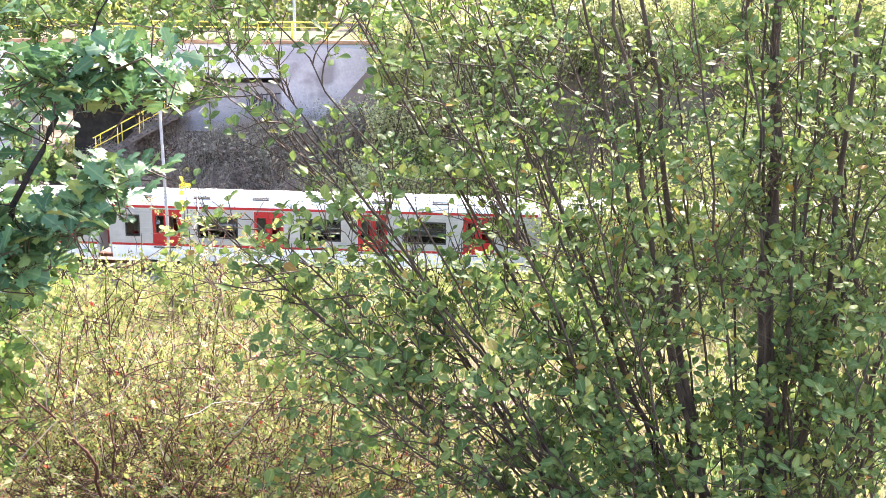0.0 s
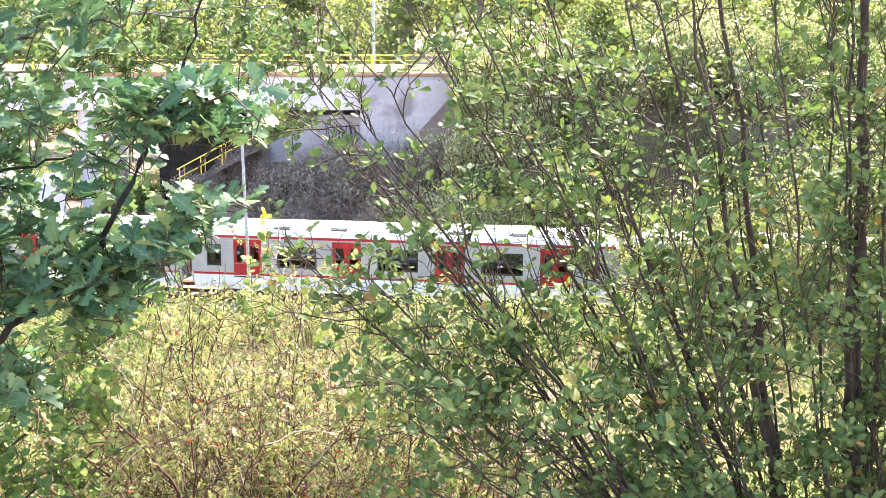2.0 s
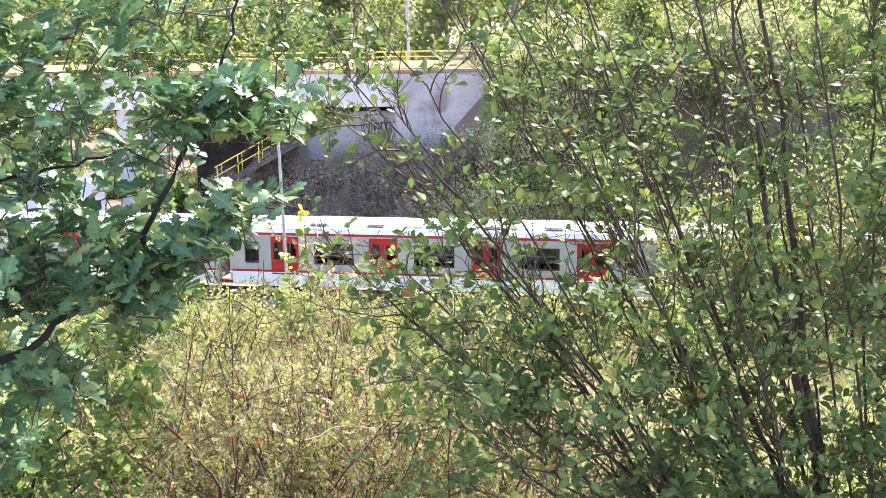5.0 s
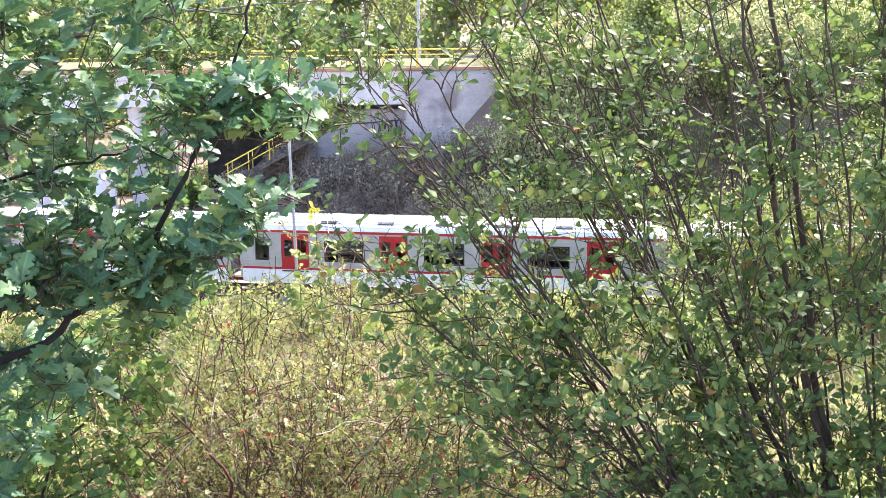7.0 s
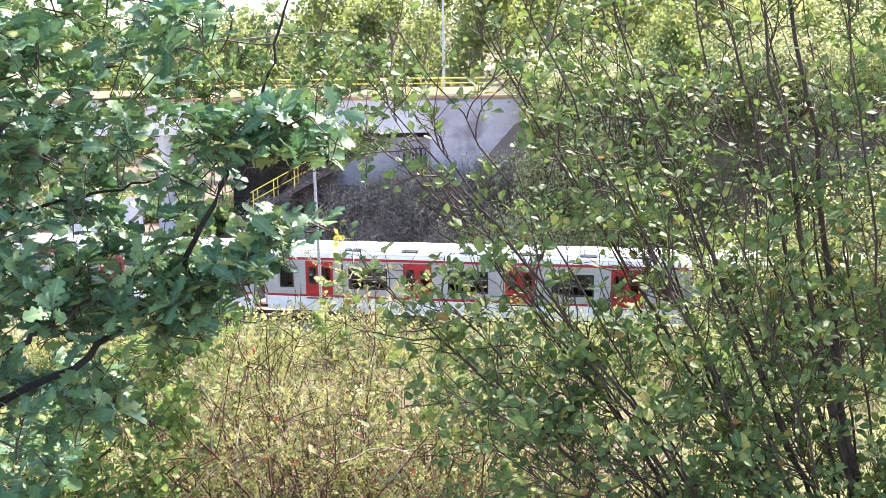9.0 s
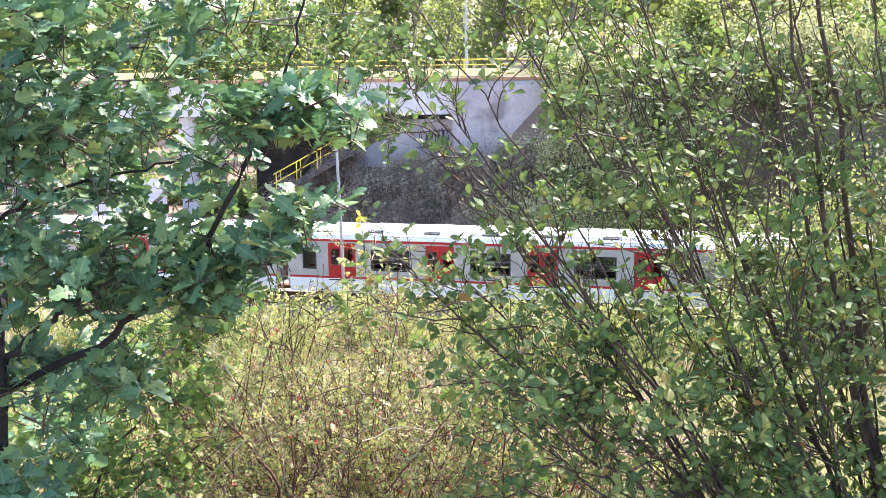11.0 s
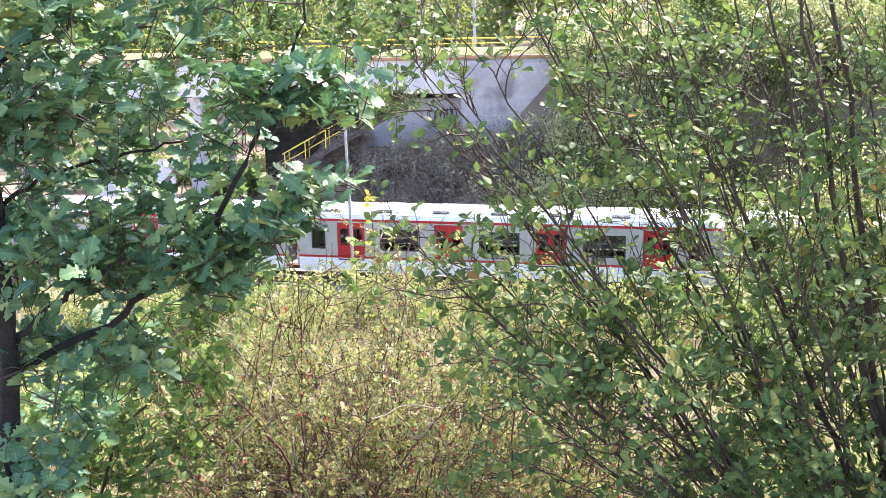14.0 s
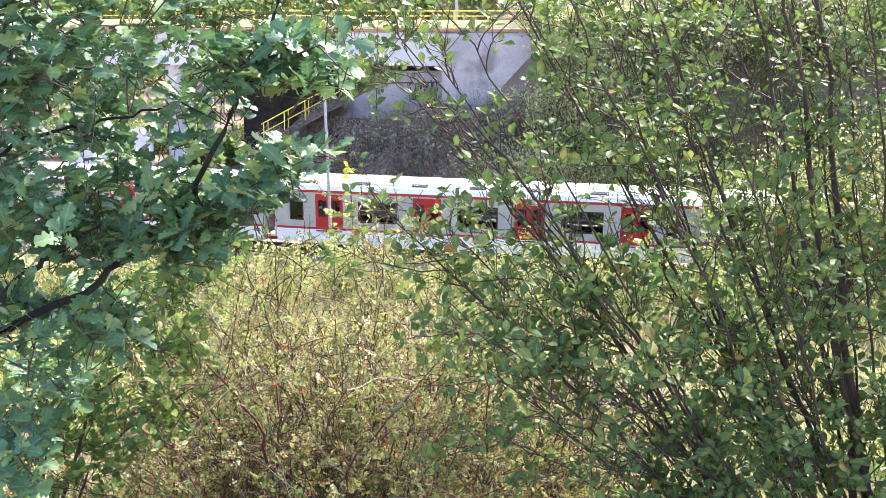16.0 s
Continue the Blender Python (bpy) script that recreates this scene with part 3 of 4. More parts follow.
for x in (6.2, -12.4):
    lamp = empty("street_lamp", (BRIDGE[0] + x, 68.6 - x * 0.07, 9.9))
    tagged(lamp, "slim pale grey street lamp post on the bridge", "street lamp", "street lamps on the bridge")
    tubes("pole", [([(0, 0, 0), (0, 0, 3.2), (0, 0, 6.5)], [0.10, 0.085, 0.06])], mat_zinc, lamp, 12)
    part("base", rod((0, 0, 0), (0, 0, 0.5), 0.14, 12), mat_zinc, lamp)
    tubes("arm", [([(0, 0, 6.4), (0, -0.5, 6.75), (0, -1.3, 6.85)], [0.05, 0.045, 0.04])], mat_zinc, lamp, 8)
    part("lamp_head", block(-0.13, 0.13, -1.9, -1.25, 6.79, 6.91, 0.03), mat_zinc, lamp)

# strokes of unreadable spray paint on the abutment
def stroke(x0, z0, x1, z1, width, depth, material):
    a = math.atan2(z1 - z0, x1 - x0)
    n = (-math.sin(a) * width / 2, math.cos(a) * width / 2)
    pts = [(x0 + n[0], z0 + n[1]), (x1 + n[0], z1 + n[1]), (x1 - n[0], z1 - n[1]), (x0 - n[0], z0 - n[1])]
    return extruded(pts, depth, depth + 0.004, "y")


spray = empty("spray_paint", BRIDGE, HEAD_B)
tagged(spray, "black unreadable spray paint on the concrete wall", "graffiti")
rng = np.random.default_rng(11)
for i in range(16):
    x = 3.2 + 0.12 * i
    tilt = rng.uniform(-0.18, 0.18)
    z = rng.uniform(5.6, 6.0)
    part("bar", stroke(x, z, x + tilt, z + rng.uniform(0.7, 1.25), rng.uniform(0.05, 0.09), 1.592, mat_ink), mat_ink, spray)
for z in (5.75, 6.7):
    part("bar", stroke(3.15, z, 5.15, z + 0.15, 0.08, 1.586, mat_ink), mat_ink, spray)

# ---- the stair up to the bridge ----
stair = empty("stairway", (-2.7, 64.6, 0.9), HEAD_B)
tagged(stair, "concrete stairway with yellow handrails climbing to the bridge", "stairs")
RISE = 0.533
for i in range(24):
    x = -6.7 + i * 0.269
    z = 2.60 + (x + 6.7) * RISE
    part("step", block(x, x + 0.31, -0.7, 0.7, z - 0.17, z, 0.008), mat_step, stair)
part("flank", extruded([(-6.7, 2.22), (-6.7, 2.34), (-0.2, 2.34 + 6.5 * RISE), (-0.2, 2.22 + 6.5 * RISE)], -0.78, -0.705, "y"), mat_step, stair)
for y in (-0.62, 0.66):
    for dz, r in ((1.05, 0.032), (0.5, 0.028)):
        part("handrail", rod((-6.75, y, 2.57 + dz), (-0.2, y, 2.57 + 6.55 * RISE + dz), r), mat_yellowpaint, stair, "yellow steel handrail")
    for i in range(6):
        x = -6.6 + i * 1.25
        part("baluster", rod((x, y, 2.45 + (x + 6.7) * RISE), (x, y, 3.64 + (x + 6.7) * RISE), 0.03), mat_yellowpaint, stair)
# near-black backing sheet: the shade under the bridge put into its colour
back = part("underpass_shade", block(-9, 30, 9.2, 9.5, 0, 9.44), mat_black)
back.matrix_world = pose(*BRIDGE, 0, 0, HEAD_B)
tagged(back, "near-black sheet under the bridge, coloured to stand for shade", "wall", kind="structure")

low = empty("painted_wall", (-19.0, 64.0, 0.5), HEAD_B)
tagged(low, "low pale wall with blue and black unreadable spray paint", "wall")
part("wall_face", block(-2.2, 3.2, 0, 0.3, 0, 3.9, 0.03), mat_concrete, low)
for i in range(7):
    part("bar", stroke(0.1 + i * 0.3, 2.3, 0.25 + i * 0.3 + rng.uniform(-0.2, 0.2), 3.4, 0.1, -0.008, mat_ink), mat_ink, low)
part("blue_patch", block(-0.1, 2.4, -0.0035, -0.001, 1.9, 3.6), mat_blue, low, "pale blue spray paint patch")

cab = empty("trackside_box", (-1.45, 41.5, ground_z(-1.45, 41.5)))
tagged(cab, "small rusty trackside box on a white concrete block", "trackside box")
part("block", block(-0.35, 0.35, -0.3, 0.3, -0.2, 1.25, 0.04), mat_white, cab, "whitewashed concrete block")
part("case", block(-0.26, 0.26, -0.2, 0.2, 1.25, 1.95, 0.03), mat_rail, cab, "rusty steel case")


# ---- trees and shrubs ----
def in_shells(rng, shells, n):
    """Random places in a set of egg-shaped spaces (centre, half sizes, share)."""
    share = np.array([s[2] for s in shells], float)
    counts = rng.multinomial(n, share / share.sum())
    out = []
    for (c, r, _), k in zip(shells, counts):
        d = unit(rng.normal(0, 1, (k, 3))) * rng.uniform(0, 1, (k, 1)) ** (1 / 2.4)
        out.append(np.array(c)[None] + d * np.array(r)[None])
    return np.concatenate(out)


def twig_to(rng, nodes, p, r0, sag=0.06):
    """A bent twig from the nearest fitting limb node to p."""
    d = np.linalg.norm(nodes - p, axis=1) + np.maximum(0, nodes[:, 2] - p[2]) * 0.8
    a = nodes[np.argmin(d)]
    t = np.linspace(0, 1, 6)[:, None]
    bend = rng.normal(0, sag, 3) + np.array([0, 0, -0.04])
    pts = a + (p - a) * t + bend * np.sin(np.pi * t)
    return pts, np.linspace(min(r0, 0.0022 + 0.008 * np.linalg.norm(p - a)), 0.0016, 6)


def leafy_tree(name, label, limbs, shells, clusters, leaves_each, size, shapes, mats, bark, twig_mat, seed, spread=0.07, singles=300, up=0.55, face=0.5, limb_name="limb", twig_r=0.006, gaps=(), whorls=False):
    rng = np.random.default_rng(seed)
    base = limbs[0][0][0]
    tree = empty(name, base)
    tagged(tree, label, "tree" if "shrub" not in name else "shrub")
    shift = np.array(base)
    nodes = []
    for i, (pts, r0, r1) in enumerate(limbs):
        pts = np.array(pts, float)
        t = np.linspace(0, len(pts) - 1, (len(pts) - 1) * 5 + 1)
        dense = np.stack([np.interp(t, np.arange(len(pts)), pts[:, k]) for k in range(3)], 1)
        dense[1:-1] += rng.normal(0, 0.008, dense[1:-1].shape)
        r = np.linspace(r0, r1, len(dense))
        tubes("trunk" if i == 0 else limb_name, [(dense - shift, r)], bark, tree, 9)
        nodes.append(dense)
    nodes = np.concatenate(nodes)
    tips = in_shells(rng, shells, clusters)
    for c, r in gaps:
        tips = tips[np.linalg.norm((tips - np.array(c)) / np.array(r), axis=1) > 1]
    lines, where, ways, turned = [], [], [], []
    gap = np.array([np.min(np.linalg.norm(nodes - p, axis=1)) for p in tips])
    for p in tips[np.argsort(gap)]:
        pts, r = twig_to(rng, nodes, p, twig_r)
        nodes = np.concatenate([nodes, pts[2:5]])
        lines.append((pts - shift, r))
        out = unit(pts[-1] - pts[-2])
        k = rng.poisson(leaves_each) + 2
        if whorls:
            w, t = rosette(rng, out * 0.6 + np.array([0, -0.25, 0.75]), k, 1.0, 0.5)
            where.append(pts[-1] - out[None] * rng.uniform(0, 0.08, (k, 1)) + w * 0.006)
            ways.append(w)
            turned.append(t)
            continue
        f = rng.uniform(0.55, 1.0, k) ** 0.6
        pos = np.stack([np.interp(f, np.linspace(0, 1, 6), pts[:, j]) for j in range(3)], 1)
        way = unit(out[None] * 0.7 + unit(rng.normal(0, 1, (k, 3))) * np.array([1, 1, 0.7]))
        where.append(pos + way * spread * 0.15)
        ways.append(way)
    tagged(tubes("branchwork", lines, twig_mat, tree, 4), kind="stuff")
    where, ways = np.concatenate(where), np.concatenate(ways)
    turns = np.concatenate(turned) if whorls else leaf_turns(rng, ways, up, face)
    sizes = size * rng.uniform(0.6, 1.2, len(where))
    order = np.argsort(where[:, 1])
    a, b = order[:singles], order[singles:]
    if singles:
        leaves_single(shapes, where[a] - shift, turns[a], sizes[a], mats[1], tree)
    leaves_joined("foliage", shapes, where[b] - shift, turns[b], sizes[b], mats[0], tree, rng)
    return tree


oak_limbs = [
    ([(-1.68, 3.8, 7.4), (-1.62, 3.8, 9.49), (-1.59, 3.8, 10.04), (-1.58, 3.8, 10.62), (-1.60, 3.85, 11.4), (-1.55, 3.9, 13.0), (-1.45, 4.0, 15.0)], 0.044, 0.022),
    ([(-1.59, 3.82, 10.0), (-1.23, 3.9, 10.16), (-0.93, 3.95, 10.38), (-0.77, 3.9, 10.59), (-0.62, 3.9, 10.89), (-0.53, 3.9, 11.05), (-0.43, 3.9, 11.29), (-0.36, 3.9, 11.6)], 0.016, 0.004),
    ([(-1.57, 3.82, 10.1), (-1.41, 3.8, 10.27), (-1.27, 3.8, 10.34), (-1.1, 3.75, 10.45)], 0.016, 0.006),
    ([(-1.58, 3.82, 10.62), (-1.4, 3.9, 10.75), (-1.15, 4.0, 10.8), (-0.9, 4.05, 10.86)], 0.009, 0.004),
    ([(-1.60, 3.85, 11.1), (-1.45, 3.9, 11.25), (-1.25, 3.9, 11.4)], 0.014, 0.006),
    ([(-1.63, 3.8, 9.3), (-1.55, 3.7, 9.5), (-1.42, 3.65, 9.62)], 0.012, 0.005),
    ([(-1.58, 3.85, 11.6), (-1.1, 4.0, 12.3), (-0.6, 4.1, 12.8), (0.2, 5.0, 13.3)], 0.02, 0.008),
    ([(-1.55, 3.9, 12.6), (-1.7, 4.8, 13.2), (-1.5, 5.8, 13.6)], 0.018, 0.008),
]
# the last shell is unseen crown overhead, added to shade the leaves below
oak_shells = [
    ((-0.56, 3.95, 10.56), (0.16, 0.3, 0.11), 1.1),
    ((-1.22, 4.0, 10.72), (0.50, 0.45, 0.42), 5.0), ((-0.46, 3.95, 11.02), (0.30, 0.35, 0.15), 3.0), ((-0.42, 3.9, 10.70), (0.20, 0.2, 0.06), 0.7),
    ((-1.39, 3.9, 10.40), (0.38, 0.4, 0.24), 2.4), ((-0.90, 4.0, 10.42), (0.27, 0.35, 0.20), 3.0), ((-1.55, 3.8, 9.58), (0.20, 0.3, 0.24), 1.2),
    ((-1.36, 4.0, 10.03), (0.36, 0.35, 0.15), 1.5), ((-1.48, 4.1, 9.72), (0.2, 0.3, 0.2), 0.5),
    ((-1.45, 3.9, 11.17), (0.42, 0.4, 0.32), 3.4), ((-0.85, 4.0, 11.05), (0.28, 0.4, 0.25), 1.2), ((-1.9, 3.9, 10.5), (0.3, 0.5, 1.2), 2.0), ((-1.1, 3.9, 11.45), (0.7, 0.4, 0.22), 2.8), ((-0.9, 4.8, 13.0), (1.7, 1.6, 1.0), 3.5),
]
leafy_tree("oak_tree", "young oak with dark green lobed leaves and a dark trunk", oak_limbs, oak_shells, 800, 5.0, 0.088, OAK_SHAPES, (mat_oak, mat_oak_one), mat_oak_bark, mat_twig, 21, up=0.55, face=0.6, gaps=(((-0.45, 3.9, 10.85), (0.20, 0.8, 0.115)), ((-0.98, 3.9, 10.85), (0.12, 0.8, 0.13)), ((-0.62, 3.9, 10.72), (0.1, 0.8, 0.06))), whorls=True)

back_limbs = [
    ([(-2.9, 6.4, 6.8), (-2.75, 6.5, 9.2), (-2.47, 6.5, 10.46), (-2.31, 6.5, 10.7), (-1.93, 6.5, 11.1), (-1.57, 6.5, 11.49), (-1.2, 6.5, 12.0)], 0.045, 0.018),
    ([(-2.47, 6.5, 10.3), (-1.88, 6.5, 10.16), (-1.57, 6.5, 10.47), (-1.34, 6.5, 10.71), (-1.0, 6.5, 11.0)], 0.017, 0.006),
    ([(-1.93, 6.5, 11.1), (-1.4, 6.6, 11.15), (-0.8, 6.6, 11.2), (-0.1, 6.6, 11.15)], 0.012, 0.004),
    ([(-1.7, 6.5, 11.35), (-1.1, 6.4, 11.45), (-0.3, 6.4, 11.5)], 0.012, 0.004),
]
back_shells = [((-0.30, 6.5, 10.87), (0.30, 0.3, 0.22), 0.9), ((-1.6, 6.5, 11.2), (0.8, 0.5, 0.42), 3), ((-0.9, 6.5, 11.28), (0.7, 0.5, 0.33), 3), ((-0.2, 6.5, 11.22), (0.42, 0.4, 0.26), 1.6), ((-2.3, 6.5, 10.8), (0.5, 0.5, 0.8), 2), ((-1.9, 6.5, 11.6), (0.8, 0.5, 0.4), 2), ((-1.0, 6.6, 12.2), (1.6, 0.9, 0.8), 2), ((-1.5, 6.5, 10.5), (0.5, 0.4, 0.4), 0.8)]
leafy_tree("aspen_tree", "thin grey-barked tree with light green rounded leaves", back_limbs, back_shells, 620, 7.0, 0.050, ROUND_SHAPES, (mat_aspen, mat_aspen), mat_grey_bark, mat_twig, 22, singles=0, up=0.4, face=0.6, twig_r=0.004)

low_limbs = [
    ([(-2.2, 5.5, 7.2), (-2.0, 5.5, 8.4), (-1.75, 5.6, 9.1), (-1.4, 5.6, 9.5)], 0.014, 0.005),
    ([(-2.1, 5.5, 8.0), (-1.8, 5.7, 8.75), (-1.45, 5.7, 8.98), (-1.2, 5.7, 9.15)], 0.010, 0.004),
    ([(-2.1, 5.4, 8.2), (-1.95, 5.3, 8.8), (-1.9, 5.3, 9.3)], 0.010, 0.004),
]
low_shells = [((-1.65, 5.6, 9.15), (0.6, 0.5, 0.45), 3), ((-2.2, 5.5, 9.1), (0.5, 0.5, 0.7), 2), ((-1.4, 5.6, 9.48), (0.32, 0.4, 0.22), 1.2), ((-1.9, 5.5, 8.8), (0.4, 0.5, 0.4), 1.5), ((-1.0, 5.6, 10.0), (0.22, 0.3, 0.12), 0.5), ((-1.3, 5.6, 9.75), (0.3, 0.3, 0.2), 0.9)]
leafy_tree("hazel_shrub", "low shaded shrub with small dull green leaves", low_limbs, low_shells, 460, 4.8, 0.060, ROUND_SHAPES, (mat_low, mat_low), mat_twig, mat_twig, 23, singles=0, up=0.6, face=0.4, twig_r=0.004)


def arched(start, tip, rise, rng, steps=24):
    """A stem from its root to its tip, bowed upwards by rise, slightly crooked."""
    start, tip = np.array(start, float), np.array(tip, float)
    t = np.linspace(0, 1, steps + 1)[:, None]
    mid = (start + tip) / 2 + np.array([-0.25 * rise, 0, rise])
    pts = start * (1 - t) ** 2 + 2 * mid * t * (1 - t) + tip * t ** 2
    crook = np.cumsum(rng.normal(0, 0.016, pts.shape), 0)
    return pts + (crook - crook[-1] * t) * np.minimum(1, 4 * t)


def willow_shrub(x, y, tips, seed, singles, label):
    """Stems that fan out from one root; side branches with twigs that end in tufts of oval leaves."""
    rng = np.random.default_rng(seed)
    base = np.array((x, y, ground_z(x, y)))
    tree = empty("willow_shrub", tuple(base))
    tagged(tree, label, "shrub")
    lines, where, turns, sizes = [], [], [], []

    def tuft(tip, axis, n, grown):
        w, t = rosette(rng, axis, n, 1.0, 0.38)
        where.append(tip - unit(axis)[None] * rng.uniform(0, 0.05, (n, 1)) + w * 0.004)
        turns.append(t)
        sizes.append(rng.uniform(0.042, 0.078, n) * grown)

    for tx, ty, tz, rise, r0 in tips:
        root = base + np.array([rng.normal(0, 0.13) + 0.10 * (tx - x), rng.normal(0, 0.16), -0.05])
        pts = arched(root, (tx, ty, tz), rise, rng)
        length = float(np.linalg.norm(pts[-1] - pts[0]))
        r = r0 * np.linspace(1, 0.0, 25) ** 0.8 + 0.0022
        tubes("stem", [(pts - base, r)], mat_willow_bark, tree, 7)
        first = 0.22 if length > 2.2 else 0.4
        for f in np.sort(rng.uniform(first, 1.0, int((3 + 3.1 * length) * (1.0 if tx >= 0.6 else 0.75 if tz > 10.5 else 1.3)))):
            k = f * 24
            j = min(int(k), 23)
            p = pts[j] + (pts[j + 1] - pts[j]) * (k - j)
            d = unit(pts[j + 1] - pts[j])
            side = unit(np.cross(d, rng.normal(0, 1, 3)))
            way = d * rng.uniform(0.7, 1.1) + side * rng.uniform(0.5, 1.3) + np.array([-0.15, 0, 0.02])
            q, qr = grow(p, way, rng.uniform(0.25, 0.75) * (1.2 - 0.5 * f), 0.0040, 9, rng, 0.03, 0.16, 0.45)
            lines.append((q - base, qr))
            thin = q[-1, 0] < 0.42 and q[-1, 2] > 10.42
            for g in np.append(rng.uniform(0.25, 0.95, int(rng.integers(3, 6))), 1.0):
                i = min(int(g * 9), 8)
                at = q[i] + (q[i + 1] - q[i]) * (g * 9 - i)
                out = unit(unit(q[i + 1] - q[i]) * 0.8 + unit(rng.normal(0, 1, 3)) * 0.8 + np.array([0, -0.1, 0.3]))
                m, mr = grow(at, out, rng.uniform(0.05, 0.20), 0.0022, 4, rng, 0.05, 0.12, 0.6)
                lines.append((m - base, mr))
                if thin and rng.uniform() < 0.55:
                    continue
                tuft(m[-1], unit(m[-1] - m[-2]) + np.array([0, -0.2, 0.55]), int(rng.integers(3, 5) if thin else rng.integers(4, 7)), rng.uniform(0.8, 1.1))
    where, turns, sizes = np.concatenate(where), np.concatenate(turns), np.concatenate(sizes)
    # thin places in the crown
    keep = np.ones(len(where), bool)
    for c, half, share in THIN_PLACES:
        inside = np.linalg.norm((where - np.array(c)) / np.array(half), axis=1) < 1
        keep &= ~inside | (rng.uniform(0, 1, len(where)) < share)
    where, turns, sizes = where[keep], turns[keep], sizes[keep]
    tagged(tubes("branchwork", lines, mat_twig, tree, 4), kind="stuff")
    order = np.argsort(where[:, 1] + 0.05 * np.abs(where[:, 2] - 10))
    a, b = order[:singles], order[singles:]
    if singles:
        leaves_single(OVAL_SHAPES, where[a] - base, turns[a], sizes[a], mat_willow_one, tree)
    leaves_joined("foliage", OVAL_SHAPES, where[b] - base, turns[b], sizes[b], mat_willow, tree, rng)
    return tree


THIN_PLACES = [((0.92, 4.9, 10.33), (0.42, 1.8, 0.17), 0.3), ((0.98, 4.9, 9.34), (0.42, 1.8, 0.28), 0.3), ((1.75, 4.9, 11.25), (0.35, 1.8, 0.5), 0.35)]
# the stems that can be told apart: tip, upward bow, thickness at the root
willow_tips = [
    (2.46, 5.0, 12.9, 0.05, 0.050), (1.62, 4.9, 11.9, 0.15, 0.025), (1.30, 5.1, 12.1, 0.15, 0.018), (1.75, 5.2, 12.6, 0.0, 0.026),
    (0.95, 4.8, 11.6, 0.20, 0.016), (-0.16, 4.7, 10.42, 0.05, 0.013), (-0.12, 4.7, 11.22, 0.35, 0.012), (0.02, 4.8, 10.84, 0.40, 0.011),
    (0.00, 4.9, 10.36, 0.30, 0.010), (0.36, 4.6, 9.62, 0.10, 0.008), (0.30, 5.0, 11.7, 0.25, 0.013), (3.05, 5.0, 12.8, 0.0, 0.024),
]
rng = np.random.default_rng(30)
for i in range(30):
    tx = rng.uniform(0.2, 3.9)
    willow_tips.append((tx, rng.uniform(4.4, 5.7), rng.uniform(11.0, 12.9), 0.22 * max(0, 2.4 - tx) * rng.uniform(0.2, 1), rng.uniform(0.005, 0.012)))
for i in range(6):
    willow_tips.append((rng.uniform(-0.1, 0.5), rng.uniform(4.5, 5.2), rng.uniform(10.9, 11.75), rng.uniform(0.3, 0.5), rng.uniform(0.005, 0.008)))
for i in range(15):
    tx = rng.uniform(0.1, 1.6)
    willow_tips.append((tx, rng.uniform(4.3, 5.4), rng.uniform(0.0, 1.0) * (1.25 - 0.1 * tx) + 9.35, rng.uniform(0.0, 0.3), rng.uniform(0.004, 0.008)))
for i in range(9):
    willow_tips.append((rng.uniform(1.6, 3.6), rng.uniform(4.15, 4.7), rng.uniform(8.8, 9.9), rng.uniform(0.0, 0.15), rng.uniform(0.005, 0.008)))
willow_shrub(2.75, 4.95, willow_tips, 31, 300, "many-stemmed willow shrub with fresh green oval leaves")
side_tips = []
for i in range(22):
    side_tips.append((rng.uniform(2.3, 5.6), rng.uniform(5.0, 6.4), rng.uniform(10.2, 13.0), rng.uniform(0, 0.2), rng.uniform(0.008, 0.018)))
willow_shrub(4.0, 5.7, side_tips, 32, 0, "leafy willow shrub beside the larger one")


